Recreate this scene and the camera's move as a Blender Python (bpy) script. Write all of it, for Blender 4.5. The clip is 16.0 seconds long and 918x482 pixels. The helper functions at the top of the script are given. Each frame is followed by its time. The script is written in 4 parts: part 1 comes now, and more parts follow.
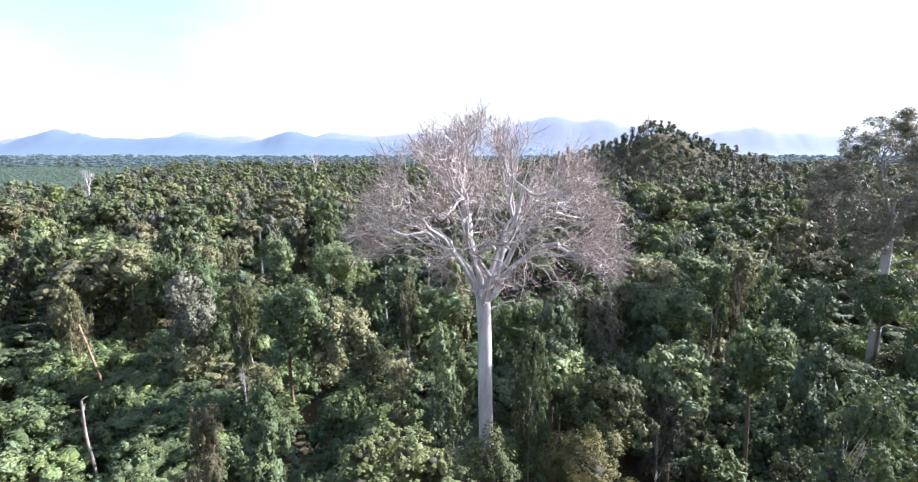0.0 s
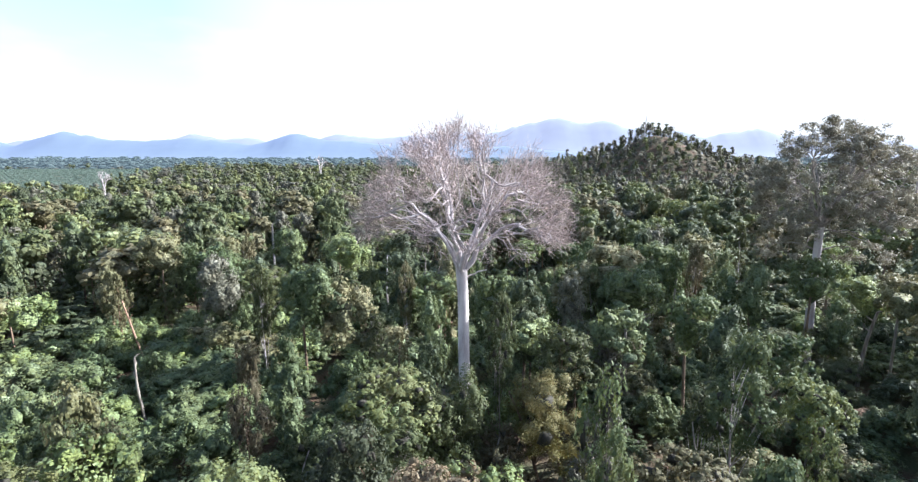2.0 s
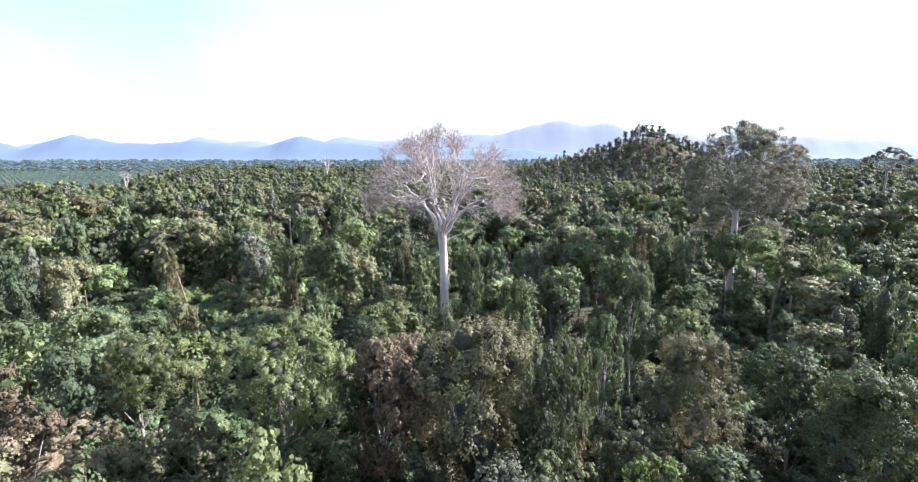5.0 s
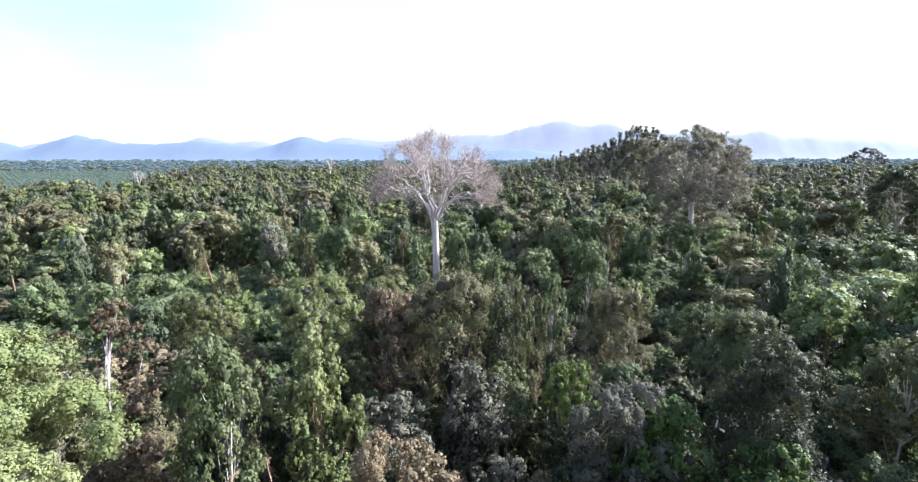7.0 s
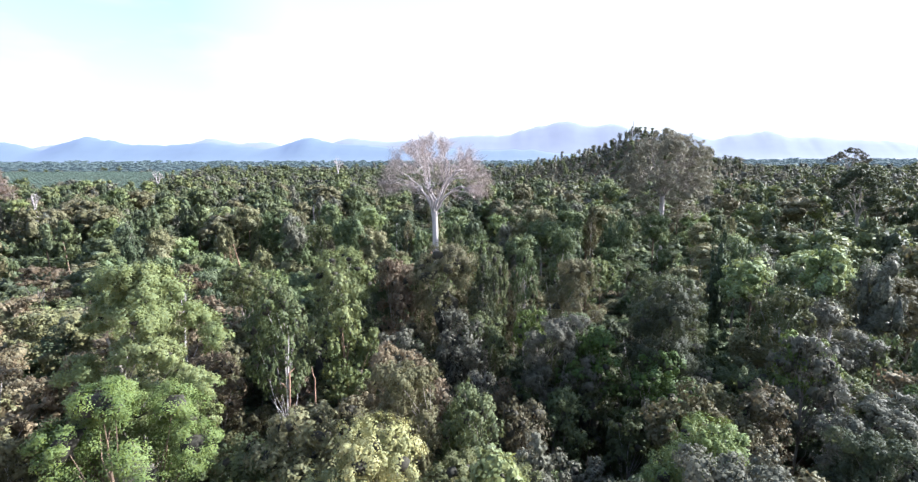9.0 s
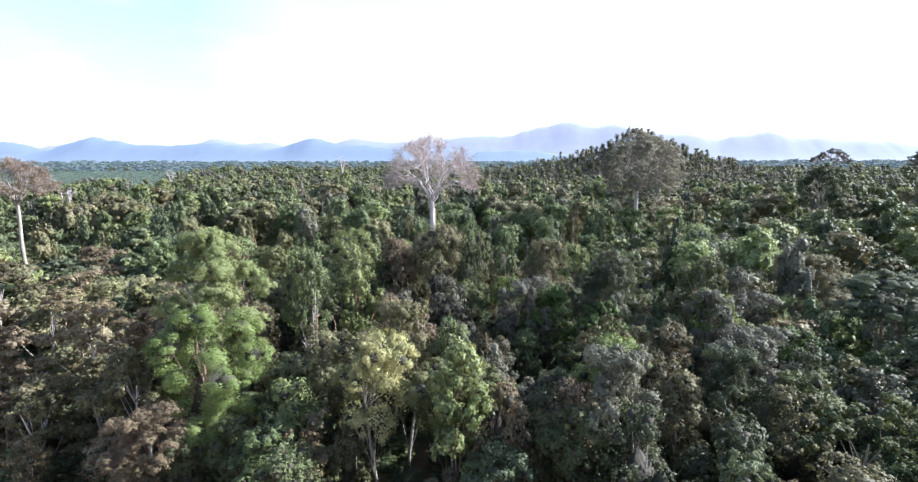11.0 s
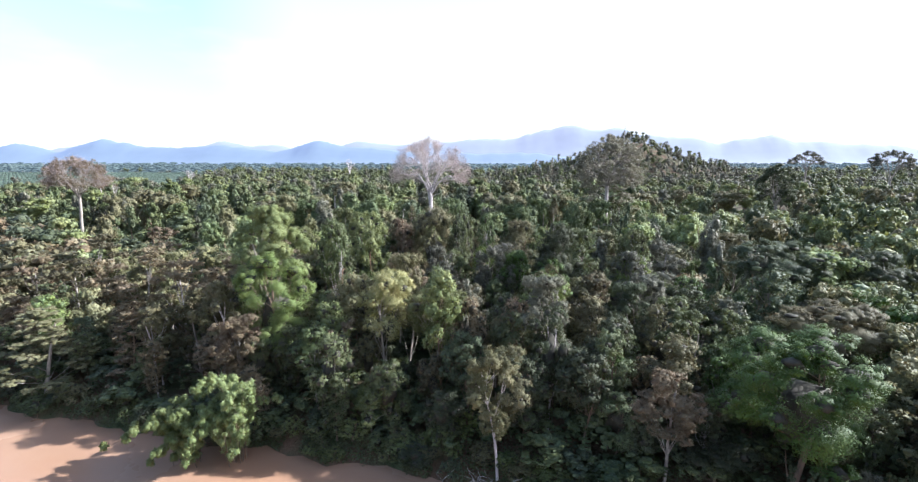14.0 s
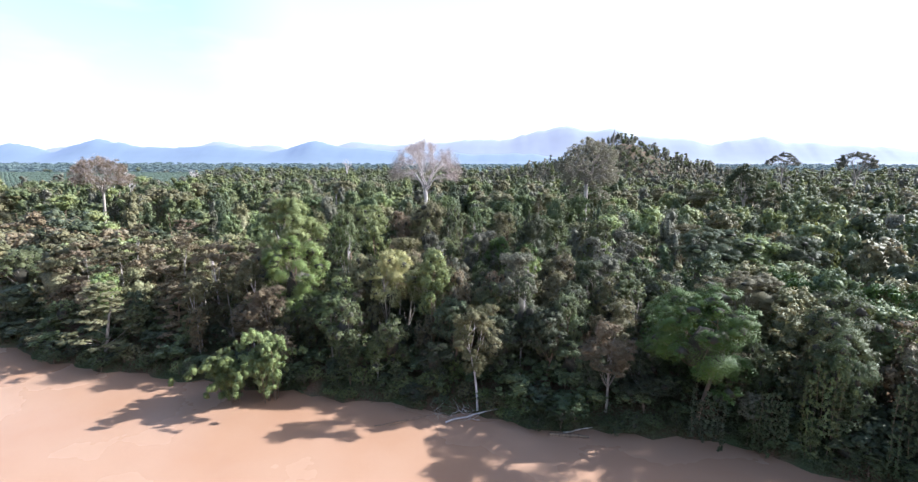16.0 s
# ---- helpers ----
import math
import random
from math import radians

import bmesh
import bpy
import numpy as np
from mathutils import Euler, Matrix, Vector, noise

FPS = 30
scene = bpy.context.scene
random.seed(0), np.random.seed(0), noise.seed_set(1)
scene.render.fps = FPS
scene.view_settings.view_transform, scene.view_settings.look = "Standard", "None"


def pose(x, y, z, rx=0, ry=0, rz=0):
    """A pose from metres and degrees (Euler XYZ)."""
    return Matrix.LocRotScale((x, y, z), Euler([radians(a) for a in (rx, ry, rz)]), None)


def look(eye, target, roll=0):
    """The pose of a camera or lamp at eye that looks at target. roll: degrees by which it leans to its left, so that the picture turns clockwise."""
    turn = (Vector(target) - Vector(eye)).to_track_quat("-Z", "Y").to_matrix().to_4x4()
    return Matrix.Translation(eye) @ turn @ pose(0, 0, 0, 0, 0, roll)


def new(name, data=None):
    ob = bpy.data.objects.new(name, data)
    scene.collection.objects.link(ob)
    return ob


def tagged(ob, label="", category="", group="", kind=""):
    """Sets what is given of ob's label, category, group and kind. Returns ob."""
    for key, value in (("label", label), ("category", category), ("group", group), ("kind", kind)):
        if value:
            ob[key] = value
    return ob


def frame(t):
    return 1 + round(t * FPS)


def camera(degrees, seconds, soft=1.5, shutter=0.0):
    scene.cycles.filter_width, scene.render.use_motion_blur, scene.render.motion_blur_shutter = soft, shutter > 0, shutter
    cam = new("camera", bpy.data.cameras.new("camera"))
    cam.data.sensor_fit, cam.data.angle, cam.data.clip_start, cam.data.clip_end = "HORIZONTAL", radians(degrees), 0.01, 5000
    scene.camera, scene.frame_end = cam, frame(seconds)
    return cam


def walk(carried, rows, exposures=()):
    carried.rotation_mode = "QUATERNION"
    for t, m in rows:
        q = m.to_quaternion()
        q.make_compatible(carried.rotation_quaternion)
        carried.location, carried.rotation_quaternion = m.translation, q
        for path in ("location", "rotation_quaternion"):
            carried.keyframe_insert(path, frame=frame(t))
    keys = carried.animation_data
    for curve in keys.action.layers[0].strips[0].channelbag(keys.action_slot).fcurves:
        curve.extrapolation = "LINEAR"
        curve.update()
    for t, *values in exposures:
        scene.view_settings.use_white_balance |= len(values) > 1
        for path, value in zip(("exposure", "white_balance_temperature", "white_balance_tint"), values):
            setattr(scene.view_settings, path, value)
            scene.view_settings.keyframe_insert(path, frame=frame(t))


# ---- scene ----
cam = camera(85.7, 16.0, soft=1.35)
PATH = [
    (0, (0.024, 0.054, 53.804), (0.053, 2.021, 53.442), -0.0),
    (0.5, (0.681, -3.537, 53.775), (0.706, -1.569, 53.414), 0.0),
    (1, (1.344, -7.236, 53.722), (1.365, -5.269, 53.363), 0.0),
    (1.5, (2.026, -11.102, 53.663), (2.043, -9.134, 53.307), 0.0),
    (2, (2.732, -15.157, 53.591), (2.746, -13.188, 53.237), -0.0),
    (2.5, (3.458, -19.373, 53.467), (3.468, -17.404, 53.115), -0.0),
    (3, (4.193, -23.726, 53.268), (4.198, -21.757, 52.918), -0.1),
    (3.5, (4.896, -28.219, 53.056), (4.899, -26.249, 52.708), -0.1),
    (4, (5.542, -32.825, 52.863), (5.543, -30.855, 52.518), -0.1),
    (6.5, (9.261, -56.988, 52.318), (9.255, -55.018, 51.972), -0.1),
    (7, (9.84, -62.219, 52.342), (9.833, -60.249, 51.998), -0.1),
    (7.5, (10.483, -67.504, 52.301), (10.474, -65.534, 51.958), -0.1),
    (8, (11.176, -72.767, 52.225), (11.164, -70.797, 51.882), -0.1),
    (8.5, (11.893, -78.017, 52.164), (11.875, -76.047, 51.822), -0.1),
    (9, (12.608, -83.312, 52.112), (12.578, -81.342, 51.771), -0.2),
    (11.5, (16.451, -109.425, 51.15), (16.407, -107.454, 50.813), -0.1),
    (12, (17.262, -114.874, 50.92), (17.213, -112.903, 50.585), -0.1),
    (12.5, (18.083, -120.309, 50.675), (18.031, -118.338, 50.342), -0.1),
    (13, (18.889, -125.729, 50.458), (18.834, -123.758, 50.127), -0.1),
    (13.5, (19.657, -131.14, 50.278), (19.6, -129.168, 49.949), -0.1),
    (14, (20.341, -136.54, 50.128), (20.283, -134.568, 49.8), -0.0),
    (14.5, (20.965, -141.924, 50.013), (20.907, -139.952, 49.686), -0.0),
    (15, (21.537, -147.326, 49.957), (21.481, -145.354, 49.63), -0.0),
    (15.5, (22.004, -152.782, 49.986), (21.956, -150.809, 49.659), 0.0),
    (16, (22.371, -158.29, 50.068), (22.331, -156.317, 49.742), 0.1),
]
walk(cam, [(t, look(eye, target, roll)) for t, eye, target, roll in PATH], [(0.0, 1.67, 5800, 10), (16.0, 1.67, 5800, 10)])

# ---- world, sun and sky ----
SUN_AZ = radians(77)      # clockwise from +y
SUN_EL = radians(30)
world = bpy.data.worlds.new("sky")
scene.world = world
world.use_nodes = True
wn, wl = world.node_tree.nodes, world.node_tree.links
wn.clear()
w_out = wn.new("ShaderNodeOutputWorld")
w_bg = wn.new("ShaderNodeBackground")
w_sky = wn.new("ShaderNodeTexSky")
w_sky.sky_type = "NISHITA"
w_sky.sun_disc = False
w_sky.sun_elevation = SUN_EL
w_sky.sun_rotation = SUN_AZ
w_sky.air_density, w_sky.dust_density, w_sky.ozone_density = 1.0, 2.0, 1.0
w_gain = wn.new("ShaderNodeMix")
w_gain.data_type, w_gain.blend_type = "RGBA", "MULTIPLY"
w_gain.inputs[0].default_value = 1.0
w_gain.inputs[7].default_value = (0.11, 0.11, 0.11, 1)
w_co = wn.new("ShaderNodeTexCoord")
w_map = wn.new("ShaderNodeMapping")
w_map.inputs["Scale"].default_value = (1.3, 1.3, 4.0)
w_noise = wn.new("ShaderNodeTexNoise")
w_noise.inputs["Scale"].default_value = 1.7
w_noise.inputs["Detail"].default_value = 6
w_noise.inputs["Roughness"].default_value = 0.5
w_ramp = wn.new("ShaderNodeValToRGB")
w_ramp.color_ramp.elements[0].position = 0.46
w_ramp.color_ramp.elements[1].position = 0.66
w_ramp.color_ramp.elements[0].color = (0.32, 0.32, 0.32, 1)
w_mix = wn.new("ShaderNodeMix")
w_mix.data_type = "RGBA"
w_mix.inputs[7].default_value = (0.40, 0.408, 0.42, 1)   # thin bright cloud
wl.new(w_co.outputs["Generated"], w_map.inputs["Vector"])
wl.new(w_map.outputs["Vector"], w_noise.inputs["Vector"])
wl.new(w_noise.outputs["Fac"], w_ramp.inputs["Fac"])
wl.new(w_sky.outputs["Color"], w_gain.inputs[6])
w_split = wn.new("ShaderNodeSeparateXYZ")
w_low = wn.new("ShaderNodeMapRange")                    # cloud and haze thicken towards the horizon and towards the sun's side
w_low.inputs["From Min"].default_value, w_low.inputs["From Max"].default_value = 0.72, 0.04
w_low.inputs["To Min"].default_value, w_low.inputs["To Max"].default_value = 0.0, 1.0
w_east = wn.new("ShaderNodeMapRange")
w_east.inputs["From Min"].default_value, w_east.inputs["From Max"].default_value = -0.46, -0.24
w_east.inputs["To Min"].default_value, w_east.inputs["To Max"].default_value = 0.0, 1.0
w_sum = wn.new("ShaderNodeMath")
w_sum.operation, w_sum.use_clamp = "ADD", True
w_cover = wn.new("ShaderNodeMath")
w_cover.operation = "MULTIPLY"
wl.new(w_co.outputs["Generated"], w_split.inputs[0])
wl.new(w_split.outputs["Z"], w_low.inputs["Value"])
wl.new(w_split.outputs["X"], w_east.inputs["Value"])
wl.new(w_ramp.outputs["Color"], w_sum.inputs[0])
wl.new(w_east.outputs["Result"], w_sum.inputs[1])
w_rim = wn.new("ShaderNodeMapRange")
w_rim.inputs["From Min"].default_value, w_rim.inputs["From Max"].default_value = 0.10, 0.01
w_add = wn.new("ShaderNodeMath")
w_add.operation, w_add.use_clamp = "ADD", True
wl.new(w_split.outputs["Z"], w_rim.inputs["Value"])
wl.new(w_sum.outputs[0], w_add.inputs[0])
wl.new(w_rim.outputs["Result"], w_add.inputs[1])
wl.new(w_add.outputs[0], w_cover.inputs[0])
wl.new(w_low.outputs["Result"], w_cover.inputs[1])
wl.new(w_cover.outputs[0], w_mix.inputs[0])
wl.new(w_gain.outputs[2], w_mix.inputs[6])
wl.new(w_mix.outputs[2], w_bg.inputs["Color"])
w_bg.inputs["Strength"].default_value = 1.0
wl.new(w_bg.outputs["Background"], w_out.inputs["Surface"])

sun_data = bpy.data.lights.new("sun", "SUN")
sun_data.energy, sun_data.angle, sun_data.color = 5.0, radians(0.6), (1.0, 0.96, 0.91)
sun = new("sun", sun_data)
sun_dir = Vector((math.sin(SUN_AZ) * math.cos(SUN_EL), math.cos(SUN_AZ) * math.cos(SUN_EL), math.sin(SUN_EL)))
sun.matrix_world = Matrix.Translation((200, 100, 300)) @ sun_dir.to_track_quat("Z", "Y").to_matrix().to_4x4()


# ---- materials ----
def node_material(name):
    m = bpy.data.materials.new(name)
    m.use_nodes = True
    return m, m.node_tree.nodes, m.node_tree.links, m.node_tree.nodes["Principled BSDF"]


def shift_color(n, l, src, hue, sat, val):
    """Hue, saturation and value of a colour, each by a socket or a number."""
    h = n.new("ShaderNodeHueSaturation")
    for key, v in (("Hue", hue), ("Saturation", sat), ("Value", val)):
        if isinstance(v, (int, float)):
            h.inputs[key].default_value = v
        else:
            l.new(v, h.inputs[key])
    l.new(src, h.inputs["Color"])
    return h.outputs["Color"]


def spread(n, l, src, lo, hi):
    r = n.new("ShaderNodeMapRange")
    r.inputs["To Min"].default_value, r.inputs["To Max"].default_value = lo, hi
    l.new(src, r.inputs["Value"])
    return r.outputs["Result"]


def leaf_material(name, color, through_light=0.3, rough=0.58, vary=1.0, massed=False):
    """Leaves; massed: the closed surface of a far crown, with leaf tufts as relief and fine grain."""
    m, n, l, p = node_material(name)
    rgb = n.new("ShaderNodeRGB")
    rgb.outputs[0].default_value = (*color, 1)
    info, geo, tc = n.new("ShaderNodeObjectInfo"), n.new("ShaderNodeNewGeometry"), n.new("ShaderNodeNewGeometry")
    noi = n.new("ShaderNodeTexNoise")
    noi.inputs["Scale"].default_value = 0.35
    noi.inputs["Detail"].default_value = 3
    l.new(tc.outputs["Position"], noi.inputs["Vector"])
    c = shift_color(n, l, rgb.outputs[0], spread(n, l, info.outputs["Random"], 0.5 - 0.025 * vary, 0.5 + 0.006 * vary), 1.0,
                    spread(n, l, info.outputs["Random"], 1 - 0.3 * vary, 1 + 0.3 * vary))
    c = shift_color(n, l, c, spread(n, l, noi.outputs["Fac"], 0.515, 0.48), 1.0, spread(n, l, noi.outputs["Fac"], 0.7, 1.3))
    c = shift_color(n, l, c, spread(n, l, geo.outputs["Random Per Island"], 0.485, 0.515), spread(n, l, geo.outputs["Random Per Island"], 1.1, 0.8),
                    spread(n, l, geo.outputs["Random Per Island"], 0.82, 1.2))
    wide = n.new("ShaderNodeTexNoise")
    wide.inputs["Scale"].default_value, wide.inputs["Detail"].default_value = 0.085, 1
    l.new(tc.outputs["Position"], wide.inputs["Vector"])
    c = shift_color(n, l, c, spread(n, l, wide.outputs["Fac"], 0.475, 0.52), spread(n, l, wide.outputs["Fac"], 0.8, 1.2), spread(n, l, wide.outputs["Fac"], 1.6, 0.5))
    if massed:
        v1, v2 = n.new("ShaderNodeTexVoronoi"), n.new("ShaderNodeTexVoronoi")
        for v, k in ((v1, 2.6), (v2, 0.95)):
            v.inputs["Scale"].default_value = k
            l.new(tc.outputs["Position"], v.inputs["Vector"])
        sep = n.new("ShaderNodeSeparateColor")
        l.new(v1.outputs["Color"], sep.inputs["Color"])
        c = shift_color(n, l, c, 0.5, 1.0, spread(n, l, sep.outputs["Red"], 0.6, 1.35))
        add = n.new("ShaderNodeMath")
        add.operation = "ADD"
        l.new(spread(n, l, v1.outputs["Distance"], 0.28, 0.0), add.inputs[0])
        l.new(spread(n, l, v2.outputs["Distance"], 0.75, 0.0), add.inputs[1])
        bump = n.new("ShaderNodeBump")
        bump.inputs["Strength"].default_value, bump.inputs["Distance"].default_value = 1.0, 0.8
        l.new(add.outputs[0], bump.inputs["Height"])
        l.new(bump.outputs["Normal"], p.inputs["Normal"])
        through_light *= 0.3
    l.new(c, p.inputs["Base Color"])
    p.inputs["Roughness"].default_value = rough
    p.inputs["Specular IOR Level"].default_value = 0.16
    p.inputs["Sheen Weight"].default_value = 0.04          # faint bluish sheen added to imitate haze over the canopy
    p.inputs["Sheen Roughness"].default_value = 0.6
    p.inputs["Sheen Tint"].default_value = (0.88, 0.93, 1.0, 1)
    tr = n.new("ShaderNodeBsdfTranslucent")
    l.new(shift_color(n, l, c, 0.47, 1.1, 1.5), tr.inputs["Color"])
    mix = n.new("ShaderNodeMixShader")
    mix.inputs[0].default_value = 0.8 * through_light
    l.new(p.outputs[0], mix.inputs[1])
    l.new(tr.outputs[0], mix.inputs[2])
    l.new(mix.outputs[0], n["Material Output"].inputs["Surface"])
    return m


def bark_material(name, light, dark, scale=1.0):
    m, n, l, p = node_material(name)
    co = n.new("ShaderNodeTexCoord")
    mp = n.new("ShaderNodeMapping")
    mp.inputs["Scale"].default_value = (2.2 * scale, 2.2 * scale, 0.35 * scale)
    a, b = n.new("ShaderNodeTexNoise"), n.new("ShaderNodeTexNoise")
    a.inputs["Scale"].default_value, a.inputs["Detail"].default_value = 1.0, 8
    b.inputs["Scale"].default_value, b.inputs["Detail"].default_value = 9.0, 4
    l.new(co.outputs["Object"], mp.inputs["Vector"])
    for x in (a, b):
        l.new(mp.outputs["Vector"], x.inputs["Vector"])
    ramp = n.new("ShaderNodeValToRGB")
    ramp.color_ramp.elements[0].position, ramp.color_ramp.elements[1].position = 0.34, 0.6
    ramp.color_ramp.elements[0].color, ramp.color_ramp.elements[1].color = (*dark, 1), (*light, 1)
    l.new(a.outputs["Fac"], ramp.inputs["Fac"])
    l.new(shift_color(n, l, ramp.outputs["Color"], 0.5, 1.0, spread(n, l, b.outputs["Fac"], 0.75, 1.2)), p.inputs["Base Color"])
    bump = n.new("ShaderNodeBump")
    bump.inputs["Strength"].default_value, bump.inputs["Distance"].default_value = 0.5, 0.06
    l.new(b.outputs["Fac"], bump.inputs["Height"])
    l.new(bump.outputs["Normal"], p.inputs["Normal"])
    p.inputs["Roughness"].default_value = 0.85
    return m


# name, base colour, light let through, spread between trees
TONES = {
    "dark": ("leaf_dark_green", (0.055, 0.070, 0.036), 0.3, 1.0),
    "mid": ("leaf_green", (0.086, 0.109, 0.045), 0.3, 1.0),
    "light": ("leaf_light_green", (0.130, 0.162, 0.060), 0.3, 1.0),
    "pale": ("leaf_pale_green", (0.168, 0.205, 0.078), 0.34, 0.2),
    "olive": ("leaf_olive", (0.126, 0.122, 0.058), 0.3, 1.0),
    "brown": ("leaf_brown_olive", (0.155, 0.126, 0.070), 0.3, 0.5),
    "grey": ("leaf_grey_green", (0.113, 0.112, 0.078), 0.22, 0.5),
    "dusty": ("leaf_dusty_olive", (0.180, 0.172, 0.115), 0.25, 0.3),
    "bright": ("leaf_bright_green", (0.050, 0.088, 0.016), 0.1, 0.2),
    "yellow": ("leaf_yellow_green", (0.28, 0.29, 0.115), 0.35, 0.3),
    "orange": ("leaf_orange_green", (0.15, 0.145, 0.045), 0.3, 0.4),
    "lime": ("leaf_lime_green", (0.115, 0.160, 0.042), 0.22, 0.2),
    "vine": ("leaf_climber", (0.072, 0.095, 0.041), 0.28, 1.0),
    "palm": ("leaf_palm", (0.072, 0.102, 0.078), 0.2, 0.3),
}
LEAF = {k: leaf_material(n, c, a, 0.58, b) for k, (n, c, a, b) in TONES.items()}
CANOPY = {k: leaf_material(n + "_canopy", c, a, 0.62, b, True) for k, (n, c, a, b) in TONES.items()}
BARK = {
    "pale": bark_material("bark_pale", (0.52, 0.47, 0.46), (0.34, 0.29, 0.29), 0.6),
    "grey": bark_material("bark_grey", (0.34, 0.30, 0.26), (0.17, 0.14, 0.12)),
    "brown": bark_material("bark_brown", (0.22, 0.15, 0.10), (0.09, 0.06, 0.045)),
    "red": bark_material("bark_reddish", (0.36, 0.22, 0.15), (0.2, 0.12, 0.09)),
}
# inner branch mass of near crowns, near-black to paint the shade between leaves
INNER_SHADE = bark_material("shaded_inner_branches", (0.05, 0.045, 0.03), (0.025, 0.022, 0.016))
TWIG = bark_material("twig_dry", (0.46, 0.37, 0.34), (0.31, 0.24, 0.22))


def ground_material():
    m, n, l, p = node_material("forest_floor")
    g = n.new("ShaderNodeNewGeometry")
    a, b = n.new("ShaderNodeTexNoise"), n.new("ShaderNodeTexNoise")
    a.inputs["Scale"].default_value, a.inputs["Detail"].default_value = 0.12, 8
    b.inputs["Scale"].default_value, b.inputs["Detail"].default_value = 2.5, 6
    for x in (a, b):
        l.new(g.outputs["Position"], x.inputs["Vector"])
    ramp = n.new("ShaderNodeValToRGB")
    ramp.color_ramp.elements[0].position, ramp.color_ramp.elements[1].position = 0.35, 0.65
    ramp.color_ramp.elements[0].color, ramp.color_ramp.elements[1].color = (0.11, 0.062, 0.038, 1), (0.045, 0.06, 0.022, 1)
    l.new(a.outputs["Fac"], ramp.inputs["Fac"])
    l.new(shift_color(n, l, ramp.outputs["Color"], 0.5, 1.0, spread(n, l, b.outputs["Fac"], 0.5, 1.5)), p.inputs["Base Color"])
    bump = n.new("ShaderNodeBump")
    bump.inputs["Strength"].default_value, bump.inputs["Distance"].default_value = 0.8, 0.4
    l.new(b.outputs["Fac"], bump.inputs["Height"])
    l.new(bump.outputs["Normal"], p.inputs["Normal"])
    p.inputs["Roughness"].default_value = 0.95
    return m


def water_material():
    m, n, l, p = node_material("muddy_water")
    g = n.new("ShaderNodeNewGeometry")
    a, b, c = n.new("ShaderNodeTexNoise"), n.new("ShaderNodeTexNoise"), n.new("ShaderNodeTexNoise")
    a.inputs["Scale"].default_value, a.inputs["Detail"].default_value = 0.035, 5
    b.inputs["Scale"].default_value, b.inputs["Detail"].default_value = 0.9, 4
    c.inputs["Scale"].default_value, c.inputs["Detail"].default_value = 0.15, 3
    for x in (a, b, c):
        l.new(g.outputs["Position"], x.inputs["Vector"])
    ramp = n.new("ShaderNodeValToRGB")
    ramp.color_ramp.elements[0].position, ramp.color_ramp.elements[1].position = 0.35, 0.68
    ramp.color_ramp.elements[0].color, ramp.color_ramp.elements[1].color = (0.295, 0.172, 0.108, 1), (0.335, 0.215, 0.148, 1)
    l.new(a.outputs["Fac"], ramp.inputs["Fac"])
    l.new(ramp.outputs["Color"], p.inputs["Base Color"])
    mul = n.new("ShaderNodeMath")
    mul.operation = "MULTIPLY"
    l.new(b.outputs["Fac"], mul.inputs[0])
    l.new(c.outputs["Fac"], mul.inputs[1])
    bump = n.new("ShaderNodeBump")
    bump.inputs["Strength"].default_value, bump.inputs["Distance"].default_value = 0.35, 0.12
    l.new(mul.outputs[0], bump.inputs["Height"])
    l.new(bump.outputs["Normal"], p.inputs["Normal"])
    l.new(spread(n, l, a.outputs["Fac"], 0.1, 0.42), p.inputs["Roughness"])
    p.inputs["Specular IOR Level"].default_value = 0.14
    return m


# air haze painted as a bluish glow over a dark green base
def haze_glow_material(name, color, glow):
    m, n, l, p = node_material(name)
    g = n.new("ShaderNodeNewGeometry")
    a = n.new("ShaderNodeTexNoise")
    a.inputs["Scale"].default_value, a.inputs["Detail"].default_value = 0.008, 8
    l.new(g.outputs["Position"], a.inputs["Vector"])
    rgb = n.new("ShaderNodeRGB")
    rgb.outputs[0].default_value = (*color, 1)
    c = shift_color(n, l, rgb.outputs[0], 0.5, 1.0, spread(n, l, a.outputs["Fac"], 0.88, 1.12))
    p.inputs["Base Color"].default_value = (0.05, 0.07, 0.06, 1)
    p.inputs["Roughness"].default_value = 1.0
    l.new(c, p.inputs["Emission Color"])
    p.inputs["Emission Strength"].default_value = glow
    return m


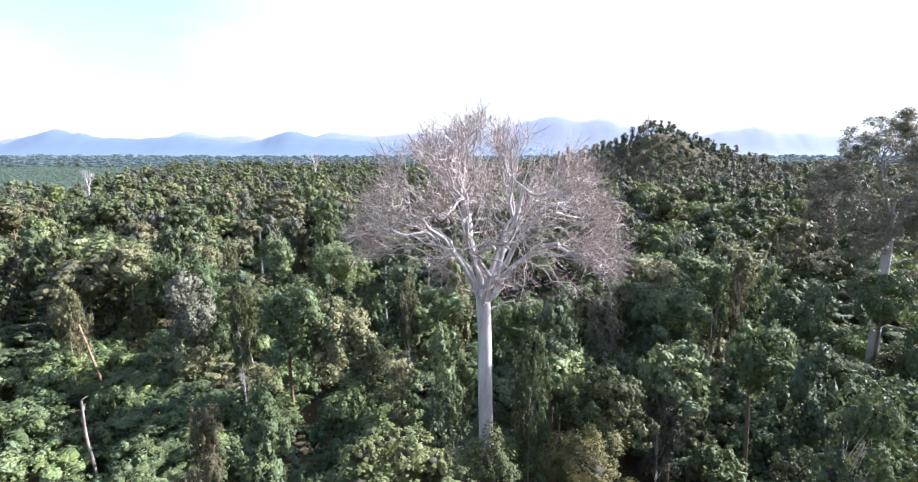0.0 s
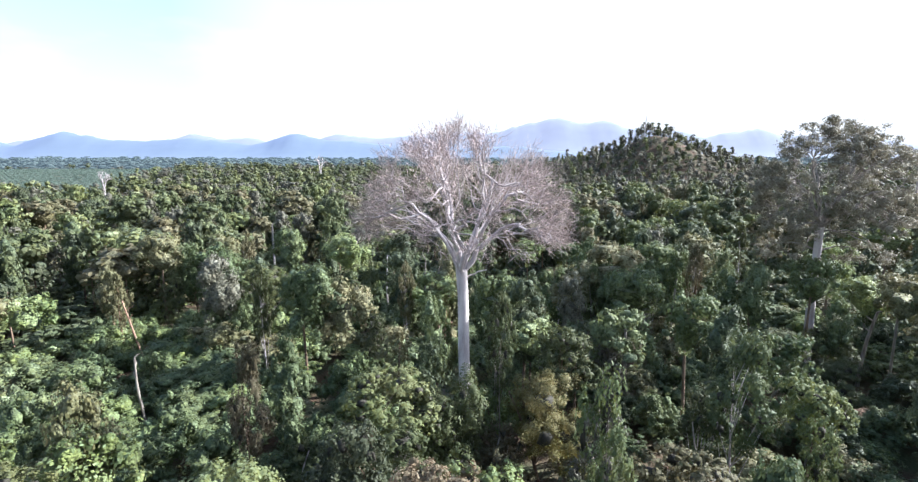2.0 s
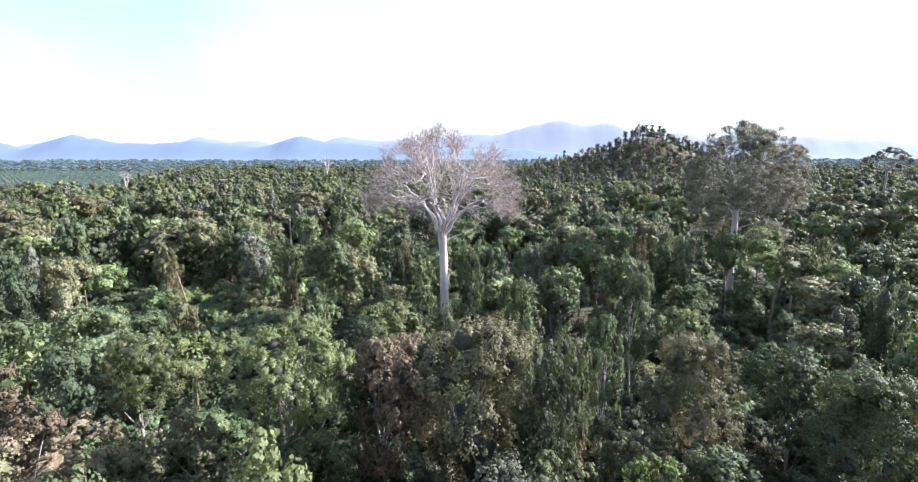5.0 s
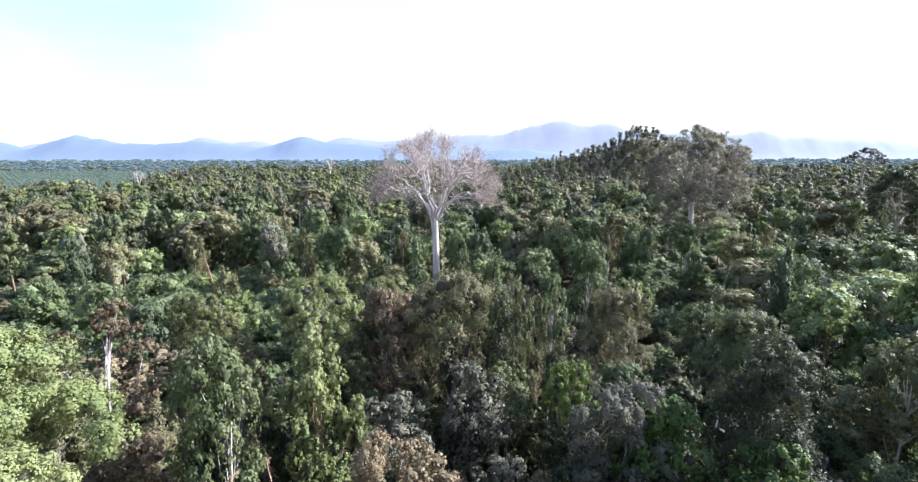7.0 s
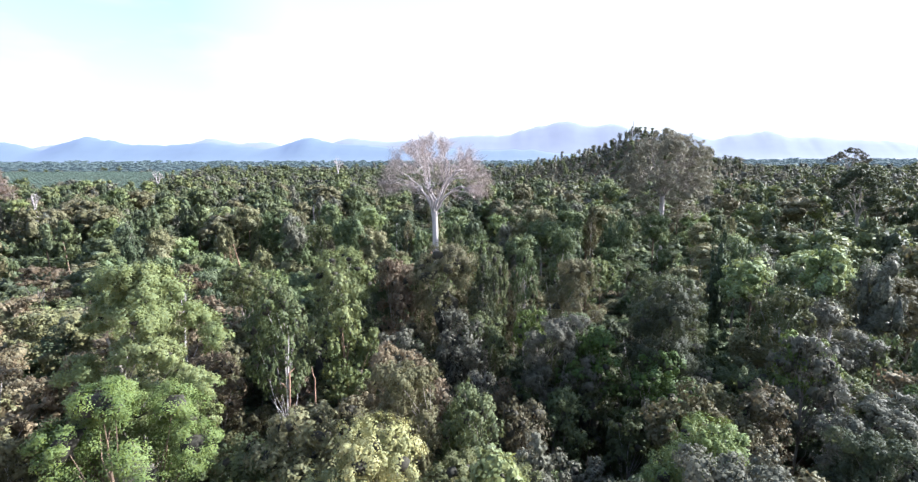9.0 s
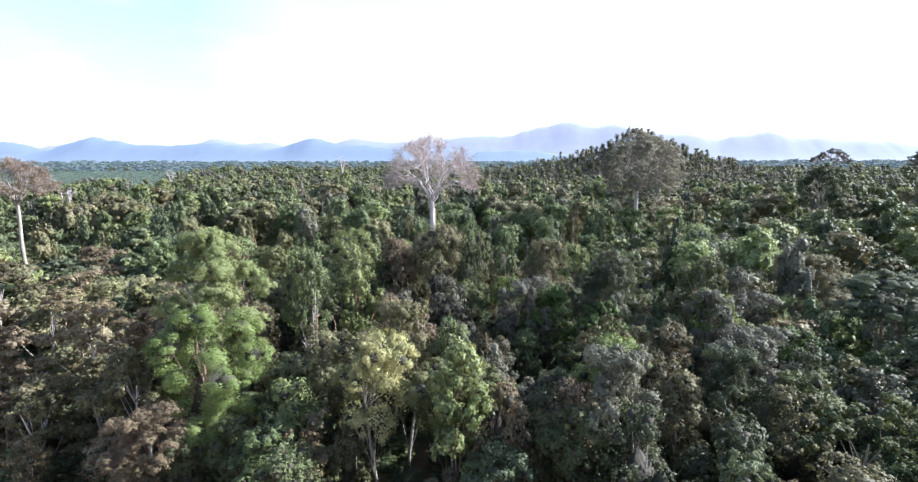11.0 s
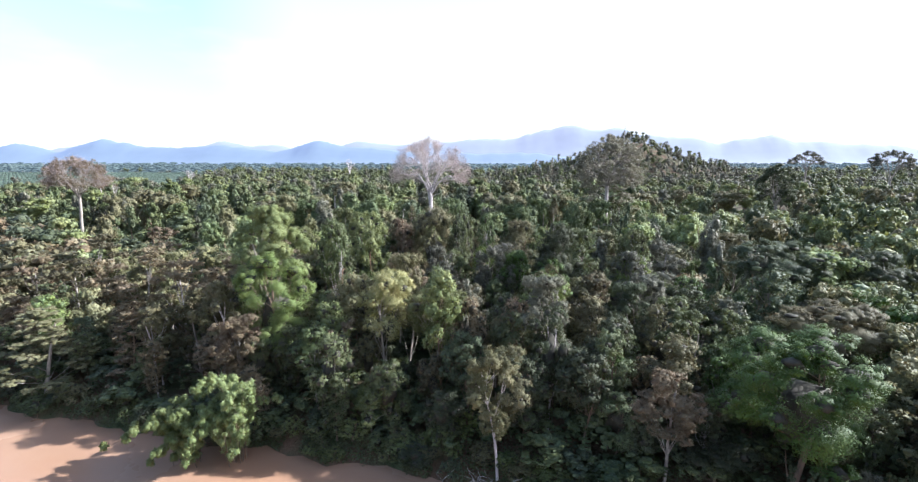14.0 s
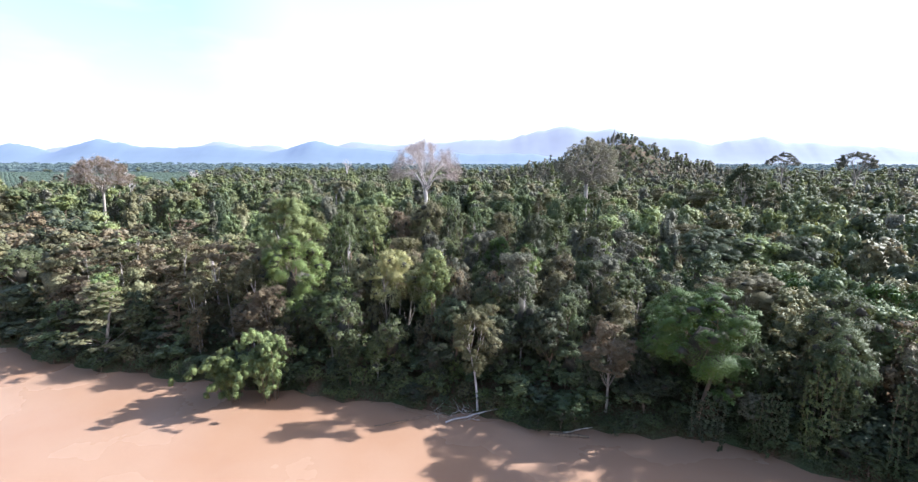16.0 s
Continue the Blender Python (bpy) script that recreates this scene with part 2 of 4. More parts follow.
# ---- mesh helpers ----
def mesh_from(name, blocks, mats, normals=None):
    """One mesh from blocks of (vertices, faces, material slot); all faces of a block have as many corners."""
    blocks = [b for b in blocks if len(b[1])]
    me = bpy.data.meshes.new(name)
    offs = np.cumsum([0] + [len(b[0]) for b in blocks])
    co = np.concatenate([np.asarray(b[0], np.float32) for b in blocks])
    loops = np.concatenate([(np.asarray(b[1], np.int32) + o).ravel() for b, o in zip(blocks, offs)])
    totals = np.concatenate([np.full(len(b[1]), np.asarray(b[1]).shape[1], np.int32) for b in blocks])
    slots = np.concatenate([np.full(len(b[1]), b[2], np.int32) if np.isscalar(b[2]) else np.asarray(b[2], np.int32) for b in blocks])
    me.vertices.add(len(co))
    me.vertices.foreach_set("co", co.ravel())
    me.loops.add(len(loops))
    me.loops.foreach_set("vertex_index", loops)
    me.polygons.add(len(totals))
    me.polygons.foreach_set("loop_start", np.r_[0, np.cumsum(totals)[:-1]].astype(np.int32))
    me.polygons.foreach_set("material_index", slots)
    for m in mats:
        me.materials.append(m)
    me.update(calc_edges=True)
    if normals is not None:                           # leaves are shaded partly by the form of the crown they lie on
        a = me.attributes.new("custom_normal", "FLOAT_VECTOR", "POINT")
        a.data.foreach_set("vector", np.asarray(normals, np.float32).ravel())
    return me


def ico(level):
    bm = bmesh.new()
    bmesh.ops.create_icosphere(bm, subdivisions=level, radius=1.0)
    bm.verts.ensure_lookup_table()
    v = np.array([x.co[:] for x in bm.verts])
    f = np.array([[x.index for x in p.verts] for p in bm.faces])
    bm.free()
    return v, f


ICO = {k: ico(k) for k in (1, 2, 3)}


def unit(v):
    return v / np.maximum(np.linalg.norm(v, axis=-1, keepdims=True), 1e-9)


def leaves_on(rng, lumps, count, size, droop=0.3, long=1.45, inner=0.85, outer=1.12, knots=22, loose=0.36, splay=0.4, tuft=0.36):
    """Leaf blades (pointed quads) in small domed tufts over the outside of ellipsoid lumps: rows of centre and radii."""
    lumps = np.asarray(lumps, float)
    area = (lumps[:, 3] * lumps[:, 4] + lumps[:, 3] * lumps[:, 5] + lumps[:, 4] * lumps[:, 5])
    made = int(count * 1.9)
    pick = rng.choice(len(lumps), made, p=area / area.sum())
    ways = unit(rng.normal(size=(len(lumps), knots, 3)) + np.array([0, 0, 0.25]))
    reach = rng.uniform(0.8, 1.2, (len(lumps), knots))
    swell = rng.uniform(0.65, 1.35, (len(lumps), knots))
    which = rng.integers(0, knots, made)
    w = ways[pick, which]
    c, r = lumps[pick, :3], lumps[pick, 3:]
    d = unit(w / r)
    e = unit(unit(rng.normal(size=(made, 3))) + 0.75 * d + np.array([0, 0, 0.15]))
    bulge = tuft * r.min(1) * swell[pick, which] * rng.uniform(0.55, 1.0, made)
    at = c + w * r * (reach[pick, which] * rng.uniform(inner, 0.5 * (inner + outer), made))[:, None] + e * bulge[:, None]
    keep = np.ones(made, bool)
    for q in lumps if inner > 0.7 else ():
        keep &= (((at - q[:3]) / q[3:]) ** 2).sum(1) > 0.26
    at, d, e = at[keep][:count], d[keep][:count], e[keep][:count]
    n = len(at)
    nor = unit(0.65 * e + 0.35 * d + rng.normal(size=(n, 3)) * loose + np.array([0, 0, 0.2]))
    tang = unit(np.cross(nor, rng.normal(size=(n, 3))))
    tang = unit(tang + e * splay - np.array([0, 0, droop]))
    side = unit(np.cross(nor, tang))
    s = size * rng.uniform(0.6, 1.4, (n, 1))
    w = s / long
    face = np.cross(tang, side)
    side = np.where((face * e).sum(1, keepdims=True) < 0, -side, side)
    face = np.where((face * e).sum(1, keepdims=True) < 0, -face, face)
    v = np.stack([at - tang * s * 0.5, at + side * w * 0.5 + nor * w * 0.12, at + tang * s * 0.5, at - side * w * 0.5 + nor * w * 0.12], 1).reshape(-1, 3)
    soft = np.repeat(unit(0.52 * e + 0.2 * d + 0.28 * unit(face) + np.array([0, 0, 0.08])), 4, axis=0)
    return v, np.arange(4 * n).reshape(-1, 4)[:, ::-1], soft


def cores(rng, lumps, level=1, shrink=0.86, rough=0.16):
    vs, fs, ns, o = [], [], [], 0
    base, f = ICO[level]
    for q in lumps:
        v = base * (1 + rng.normal(size=(len(base), 1)) * rough) * np.asarray(q[3:]) * shrink + np.asarray(q[:3])
        vs.append(v)
        fs.append(f + o)
        ns.append(base)
        o += len(v)
    return np.concatenate(vs), np.concatenate(fs), np.concatenate(ns)


def tube(points, radii, sides=6):
    """A tapered limb along points."""
    p = np.asarray(points, float)
    d = unit(np.gradient(p, axis=0))
    ref = np.array([0.31, 0.95, 0.05])
    a = unit(np.cross(d, ref))
    b = np.cross(d, a)
    ang = np.linspace(0, 2 * math.pi, sides, endpoint=False)
    ring = (a[:, None] * np.cos(ang)[None, :, None] + b[:, None] * np.sin(ang)[None, :, None]) * np.asarray(radii)[:, None, None]
    v = (p[:, None] + ring).reshape(-1, 3)
    i, j = np.meshgrid(np.arange(len(p) - 1), np.arange(sides), indexing="ij")
    k = (j + 1) % sides
    f = np.stack([i * sides + j, i * sides + k, (i + 1) * sides + k, (i + 1) * sides + j], -1).reshape(-1, 4)
    return v, f


def joined(parts):
    vs, fs, o = [], [], 0
    for v, f in parts:
        vs.append(v)
        fs.append(np.asarray(f) + o)
        o += len(v)
    return np.concatenate(vs), np.concatenate(fs)


def wander(rng, start, way, length, steps, wiggle, lift=0.0):
    """A crooked line from start; lift bends it up (or down) on its way."""
    pts, d = [np.asarray(start, float)], unit(np.asarray(way, float))
    for _ in range(steps):
        d = unit(d + rng.normal(size=3) * wiggle + np.array([0, 0, lift]))
        pts.append(pts[-1] + d * length / steps)
    return np.array(pts)


def part(name, me, parent, label=""):
    ob = new(name, me)
    ob.parent = parent
    if label:
        tagged(ob, label=label)
    return ob


# ---- tree kinds: each at 20 m high and about 5 m in crown radius ----
def crown_lumps(rng, kind):
    if kind == "round":
        out = [(0, 0, 13.0, 2.9, 2.9, 4.2)]
        for i in range(17):
            a, e = 2.4 * i + rng.uniform(-0.4, 0.4), rng.uniform(-0.8, 1.35)
            r = rng.uniform(0.9, 1.9)
            out.append((3.4 * math.cos(a) * math.cos(e), 3.4 * math.sin(a) * math.cos(e), 13.4 + 5.0 * math.sin(e), r, r, r * 0.85))
    elif kind == "dome":
        out = [(0, 0, 15.0, 3.6, 3.6, 2.6)]
        for i in range(17):
            a, e = rng.uniform(0, 6.28), rng.uniform(-0.15, 1.2)
            r = rng.uniform(1.0, 1.7)
            out.append((4.0 * math.cos(a) * math.cos(e), 4.0 * math.sin(a) * math.cos(e), 14.6 + 4.3 * math.sin(e), r * 1.15, r * 1.15, r * 0.7))
    elif kind == "column":
        out = []
        for i in range(14):
            z = 3.5 + 15.5 * i / 13
            rr = 2.6 * (0.65 + 0.35 * math.sin(3.1 * i / 13)) * rng.uniform(0.75, 1.2)
            a, o = rng.uniform(0, 6.28), rng.uniform(0.2, 1.5)
            out.append((o * math.cos(a), o * math.sin(a), z, rr, rr, rng.uniform(1.3, 2.2)))
        for i in range(7):
            a, z = rng.uniform(0, 6.28), rng.uniform(6, 17)
            out.append((2.9 * math.cos(a), 2.9 * math.sin(a), z, 1.0, 1.0, rng.uniform(1.5, 3.2)))
    elif kind == "layered":
        out = []
        for i in range(26):
            a, z = 2.4 * i + rng.uniform(-0.4, 0.4), rng.uniform(5.5, 19.3)
            o = rng.uniform(0.4, 1.0) * 4.6 * (1 - 0.75 * abs((z - 13.0) / 8.0) ** 1.8)
            r = rng.uniform(1.1, 1.9)
            out.append((o * math.cos(a), o * math.sin(a), z, r, r, r * 0.42))
    elif kind == "sparse":
        out = []
        for i in range(40):
            a, e, o = 2.4 * i + rng.uniform(-0.4, 0.4), rng.uniform(-1.1, 1.45), rng.uniform(2.0, 4.4)
            r = rng.uniform(0.95, 1.6)
            out.append((o * math.cos(a) * math.cos(e), o * math.sin(a) * math.cos(e), 13.2 + 1.35 * o * math.sin(e), r, r, r * 0.75))
    elif kind == "full":
        out = [(0, 0, 11.5, 3.3, 3.3, 6.0)]
        for i in range(26):
            a, e = 2.4 * i + rng.uniform(-0.4, 0.4), rng.uniform(-1.0, 1.35)
            r = rng.uniform(0.9, 1.7)
            o = 3.75 * math.cos(e) * (1.0 if e > -0.3 else 0.9)
            out.append((o * math.cos(a), o * math.sin(a), 11.2 + 7.3 * math.sin(e), r, r, r * 0.9))
    elif kind == "tiers":                             # flat feathery sprays in a loose cone, down to the ground
        out = []
        for i in range(46):
            a, z = 2.4 * i + rng.uniform(-0.4, 0.4), 2.5 + 16.8 * (i + rng.uniform(0, 1)) / 46
            o = rng.uniform(0.35, 1.0) * 4.9 * (1 - 0.85 * ((z - 2.5) / 17.0) ** 1.4)
            r = rng.uniform(0.9, 1.5)
            out.append((o * math.cos(a), o * math.sin(a), z, r, r, r * 0.34))
    elif kind == "mound":                             # low smothered growth, squat when scaled
        out = []
        for i in range(17):
            a, o = 2.4 * i + rng.uniform(-0.5, 0.5), 4.3 * math.sqrt((i + 0.3) / 17)
            r = rng.uniform(0.95, 1.7)
            out.append((o * math.cos(a), o * math.sin(a), rng.uniform(8.5, 15.5) - o * 0.8, r, r, r * rng.uniform(1.6, 2.6)))
    else:  # thicket: low, wide, smothered in climbers
        out = []
        for i in range(15):
            a, o = rng.uniform(0, 6.28), rng.uniform(0, 4.2)
            r = rng.uniform(1.3, 2.4)
            out.append((o * math.cos(a), o * math.sin(a), rng.uniform(9, 17.5) - o * 0.9, r, r, r * rng.uniform(1.0, 2.0)))
    return out


COUNT = {"huge": 95000, "big": 30000, "near": 8800, "mid": 2600, "far": 600, "hill": 170, "speck": 100, "dot": 12}
SIZE = {"huge": 0.115, "big": 0.17, "near": 0.31, "mid": 0.40, "far": 0.86, "hill": 1.15, "speck": 1.4, "dot": 3.6}


def tree_kind(kind, lod, seed):
    """Meshes of one tree: trunk with limbs, and crown."""
    rng = np.random.default_rng(seed)
    lumps = crown_lumps(rng, kind)
    droop = {"column": 0.5, "thicket": 0.6}.get(kind, 0.3)
    sparse = kind in ("sparse", "layered", "tiers")
    packed = lod in ("mid", "far", "hill", "speck", "dot")
    lv, lf, ln = leaves_on(rng, lumps, COUNT[lod], SIZE[lod] * (1.12 if sparse else 1), droop * (0.45 if packed else 0.8),
                       inner=0.4 if sparse else 0.76 if packed else 0.7, knots={"mid": 11, "far": 8, "hill": 6, "speck": 5, "dot": 3}.get(lod, 18), loose=0.3, splay=0.2 if packed else 0.3, tuft=0.55 if packed else 0.42)
    if packed:                # the lower leaves of the packed woods are buried
        high = np.repeat(lv[::4, 2] > (5.0 if lod == "mid" else 6.0), 4)
        lv, ln = lv[high], ln[high]
        lf = np.arange(len(lv)).reshape(-1, 4)[:, ::-1]
    blocks = [(lv, lf, 0)]
    if lod in ("far", "hill", "speck", "dot"):
        big = sorted(lumps, key=lambda q: -(q[3] + 0.12 * q[2]))[: {"far": 9, "hill": 5, "speck": 5, "dot": 3}[lod]]
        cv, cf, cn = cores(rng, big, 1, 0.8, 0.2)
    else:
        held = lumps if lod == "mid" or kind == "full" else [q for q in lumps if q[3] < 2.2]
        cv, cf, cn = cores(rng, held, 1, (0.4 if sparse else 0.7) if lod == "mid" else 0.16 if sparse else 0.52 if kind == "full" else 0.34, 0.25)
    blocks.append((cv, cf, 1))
    crown = mesh_from(kind + "_crown", blocks, [LEAF["mid"], INNER_SHADE], np.concatenate([ln, cn]))
    limbs = []
    if lod in ("huge", "big", "near", "mid"):
        spine = wander(rng, (0, 0, -0.6), (0, 0, 1), 16, 6, 0.05)
        sides = 5 if lod == "mid" else 8
        limbs.append(tube(spine, np.linspace(0.24, 0.08, 7), sides))
        for q in lumps[1 : (5 if lod == "mid" else 16)]:
            s = spine[int(np.clip(q[2] / 16.6 * 6 - rng.uniform(0.6, 1.8), 1, 5))]
            e = np.array(q[:3])
            m1 = s * 0.5 + e * 0.5 + rng.normal(size=3) * 0.35 - np.array([0, 0, 0.3])
            limbs.append(tube([s, m1, e], [0.055, 0.04, 0.018], 5))
        trunk = mesh_from(kind + "_trunk", [(*joined(limbs), 0)], [BARK["grey"]])
    else:
        trunk = None
    return {"trunk": trunk, "crown": crown, "lumps": lumps, "arrays": (lv, lf, cv, cf, np.concatenate([ln, cn]))}


KINDS = ("mound", "full", "round", "dome", "column", "layered", "sparse", "thicket", "tiers")
MADE = {}


def tree_shape(kind, lod, which):
    """Each shape is built once, when it is first wanted."""
    which %= 1 if lod == "huge" else 2 if lod == "big" else 3
    if (kind, lod, which) not in MADE:
        MADE[kind, lod, which] = tree_kind(kind, lod, 100 * KINDS.index(kind) + 7 * which + len(lod) * 31)
    return MADE[kind, lod, which]


WORDS = {
    "tiers": "feathery tree with flat sprays of foliage",
    "mound": "low tree buried under a mound of climbers",
    "full": "river-edge tree with foliage almost to the ground",
    "round": "broadleaf rainforest tree with a full rounded crown", "dome": "broad rainforest tree with a domed leafy crown",
    "column": "tall forest tree smothered by hanging climbers", "layered": "rainforest tree with spreading tiers of foliage",
    "sparse": "open-crowned rainforest tree with visible limbs", "thicket": "low forest tree buried under a mass of climbers",
}
TONE = {"dark": "dark green", "mid": "green", "light": "light green", "pale": "pale green", "olive": "olive green", "brown": "brownish olive",
        "grey": "greyish green", "bright": "bright green", "lime": "lime green", "yellow": "pale yellow-green", "orange": "orange-tinged green", "vine": "deep green", "dusty": "dusty olive"}


def plant(kind, lod, x, y, h, r, tone, bark="grey", seed=0, label="", base=None):
    """A tree of its own: an Empty at its foot, trunk and crown."""
    t = tree_shape(kind, lod, seed)
    foot = new("tree")
    foot.empty_display_size = 0.5
    foot.matrix_basis = pose(x, y, ground_z(x, y) if base is None else base, 0, 0, (seed * 137.5) % 360)
    foot.scale = (r / 5.0, r / 5.0, h / 20.0)
    for name, mat in (("trunk", BARK[bark]), ("crown", LEAF[tone])):
        ob = part(name, t[name], foot)
        ob.material_slots[0].link = "OBJECT"
        ob.material_slots[0].material = mat
    tagged(foot, label or TONE[tone] + " " + WORDS[kind], "tree", "forest trees")
    return foot


# ---- the lie of the land ----
BANK_X = np.array([-600, -300, -105, -79, -42, -7, 15, 30, 40, 58, 73, 81, 100, 200, 600.0])
BANK_Y = np.array([140, 45, -33, -45.5, -53.5, -61, -65.5, -70, -73, -74, -78.5, -86, -104, -185, -420.0])


def bank_y(x):
    return np.interp(x, BANK_X, BANK_Y) + 0.9 * np.sin(np.asarray(x) * 0.31) + 0.6 * np.sin(np.asarray(x) * 0.83 + 2) + 0.3 * np.sin(np.asarray(x) * 1.9)


def ground_heights(x, y):
    x, y = np.asarray(x, float), np.asarray(y, float)
    d = y - bank_y(x)
    s = np.clip((d + 5) / 12, 0, 1)
    z = -2.0 + 4.6 * s * s * (3 - 2 * s) + np.clip(d / 60, 0, 1) * 0.8
    z += 0.5 * np.sin(x * 0.045 + 1.3) * np.sin(y * 0.05) * np.clip(d / 20, 0, 1)
    far = np.clip((-d - 210) / 12, 0, 1)          # the other bank, behind the camera
    z = np.where(d < -60, -2.0 + 5.0 * far, z)
    z += 38 * np.exp(-(((x - 272) / 52) ** 2 + ((y - 665) / 80) ** 2)) + 26 * np.exp(-(((x - 262) / 115) ** 2 + ((y - 665) / 110) ** 2))
    z += 14 * np.exp(-(((x - 175) / 75) ** 2 + ((y - 690) / 90) ** 2))
    z += 24 * np.exp(-(((x - 365) / 75) ** 2 + ((y - 660) / 100) ** 2)) + 9 * np.exp(-(((x - 130) / 85) ** 2 + ((y - 700) / 100) ** 2))
    return z


def ground_z(x, y):
    return float(ground_heights(x, y))


def grid_sheet(name, xs, ys, height, mats):
    gx, gy = np.meshgrid(xs, ys)
    v = np.stack([gx, gy, height(gx, gy)], -1).reshape(-1, 3)
    i, j = np.meshgrid(np.arange(len(ys) - 1), np.arange(len(xs) - 1), indexing="ij")
    w = len(xs)
    f = np.stack([i * w + j, i * w + j + 1, (i + 1) * w + j + 1, (i + 1) * w + j], -1).reshape(-1, 4)
    me = mesh_from(name, [(v, f, 0)], mats)
    me.polygons.foreach_set("use_smooth", np.ones(len(f), bool))
    return new(name, me)


xs = np.unique(np.concatenate([np.linspace(-4800, -700, 22), np.linspace(-700, -160, 40), np.linspace(-160, 160, 130), np.linspace(160, 700, 40), np.linspace(700, 4800, 22)]))
ys = np.unique(np.concatenate([np.linspace(-2500, -420, 12), np.linspace(-420, -130, 40), np.linspace(-130, 60, 96), np.linspace(60, 900, 80), np.linspace(900, 4800, 26)]))
tagged(grid_sheet("ground", xs, ys, ground_heights, [ground_material()]), "brown and green rainforest floor with a sloping river bank", "ground", kind="structure")
tagged(grid_sheet("water", np.linspace(-1500, 1500, 8), np.linspace(-900, 500, 8), lambda x, y: x * 0.0, [water_material()]),
       "muddy brown river water with a soft sheen", "water", kind="structure")


def mountain(name, far, deep, peaks, mat, label):
    """A far range: peaks of (sideways metres, height, half width)."""
    gx, gy = np.linspace(-4700, 4700, 330), np.linspace(far - deep, far + deep, 15)

    def height(x, y):
        z = np.zeros_like(x)
        for px, pz, pw in peaks:
            z += (pz * np.exp(-np.abs((x - px) / pw) ** 1.9)) ** 4
        rough = np.array([[noise.fractal(Vector((a * 0.0045, b * 0.002, far)), 0.6, 2.1, 6) for a in gx] for b in gy])
        z = z ** (1 / 4)
        rough = np.tanh(rough * 0.7)
        return (z * (1 + 0.06 * rough) + 14 * rough) * np.exp(-((y - far) / (0.5 * deep)) ** 2) - 3

    ob = grid_sheet(name, gx, gy, height, [mat])
    tagged(ob, label, "mountains", kind="structure")
    return ob


# haze of the two ranges is emission colour, paler for the farther one
HAZE_BLUE = haze_glow_material("far_range_blue_haze", (0.105, 0.134, 0.232), 0.85)
HAZE_PALE = haze_glow_material("far_range_pale_haze", (0.18, 0.19, 0.265), 0.9)
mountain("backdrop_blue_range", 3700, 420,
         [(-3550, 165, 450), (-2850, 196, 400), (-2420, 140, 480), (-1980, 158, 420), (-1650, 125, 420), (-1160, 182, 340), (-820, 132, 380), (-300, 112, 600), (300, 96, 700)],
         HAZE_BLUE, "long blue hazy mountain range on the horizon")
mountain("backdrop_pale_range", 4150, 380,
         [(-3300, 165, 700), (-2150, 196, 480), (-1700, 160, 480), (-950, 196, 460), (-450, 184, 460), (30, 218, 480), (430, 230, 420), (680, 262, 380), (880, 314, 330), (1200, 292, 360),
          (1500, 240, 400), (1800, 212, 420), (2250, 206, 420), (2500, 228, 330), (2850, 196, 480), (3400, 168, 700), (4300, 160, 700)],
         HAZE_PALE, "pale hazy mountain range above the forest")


# ---- emergent giants: one limb system each ----
def bezier(rng, a, b, c, steps, wig):
    t = np.linspace(0, 1, steps + 1)[:, None]
    p = (1 - t) ** 2 * a + 2 * t * (1 - t) * b + t * t * c
    p[1:-1] += rng.normal(size=(steps - 1, 3)) * wig
    return p


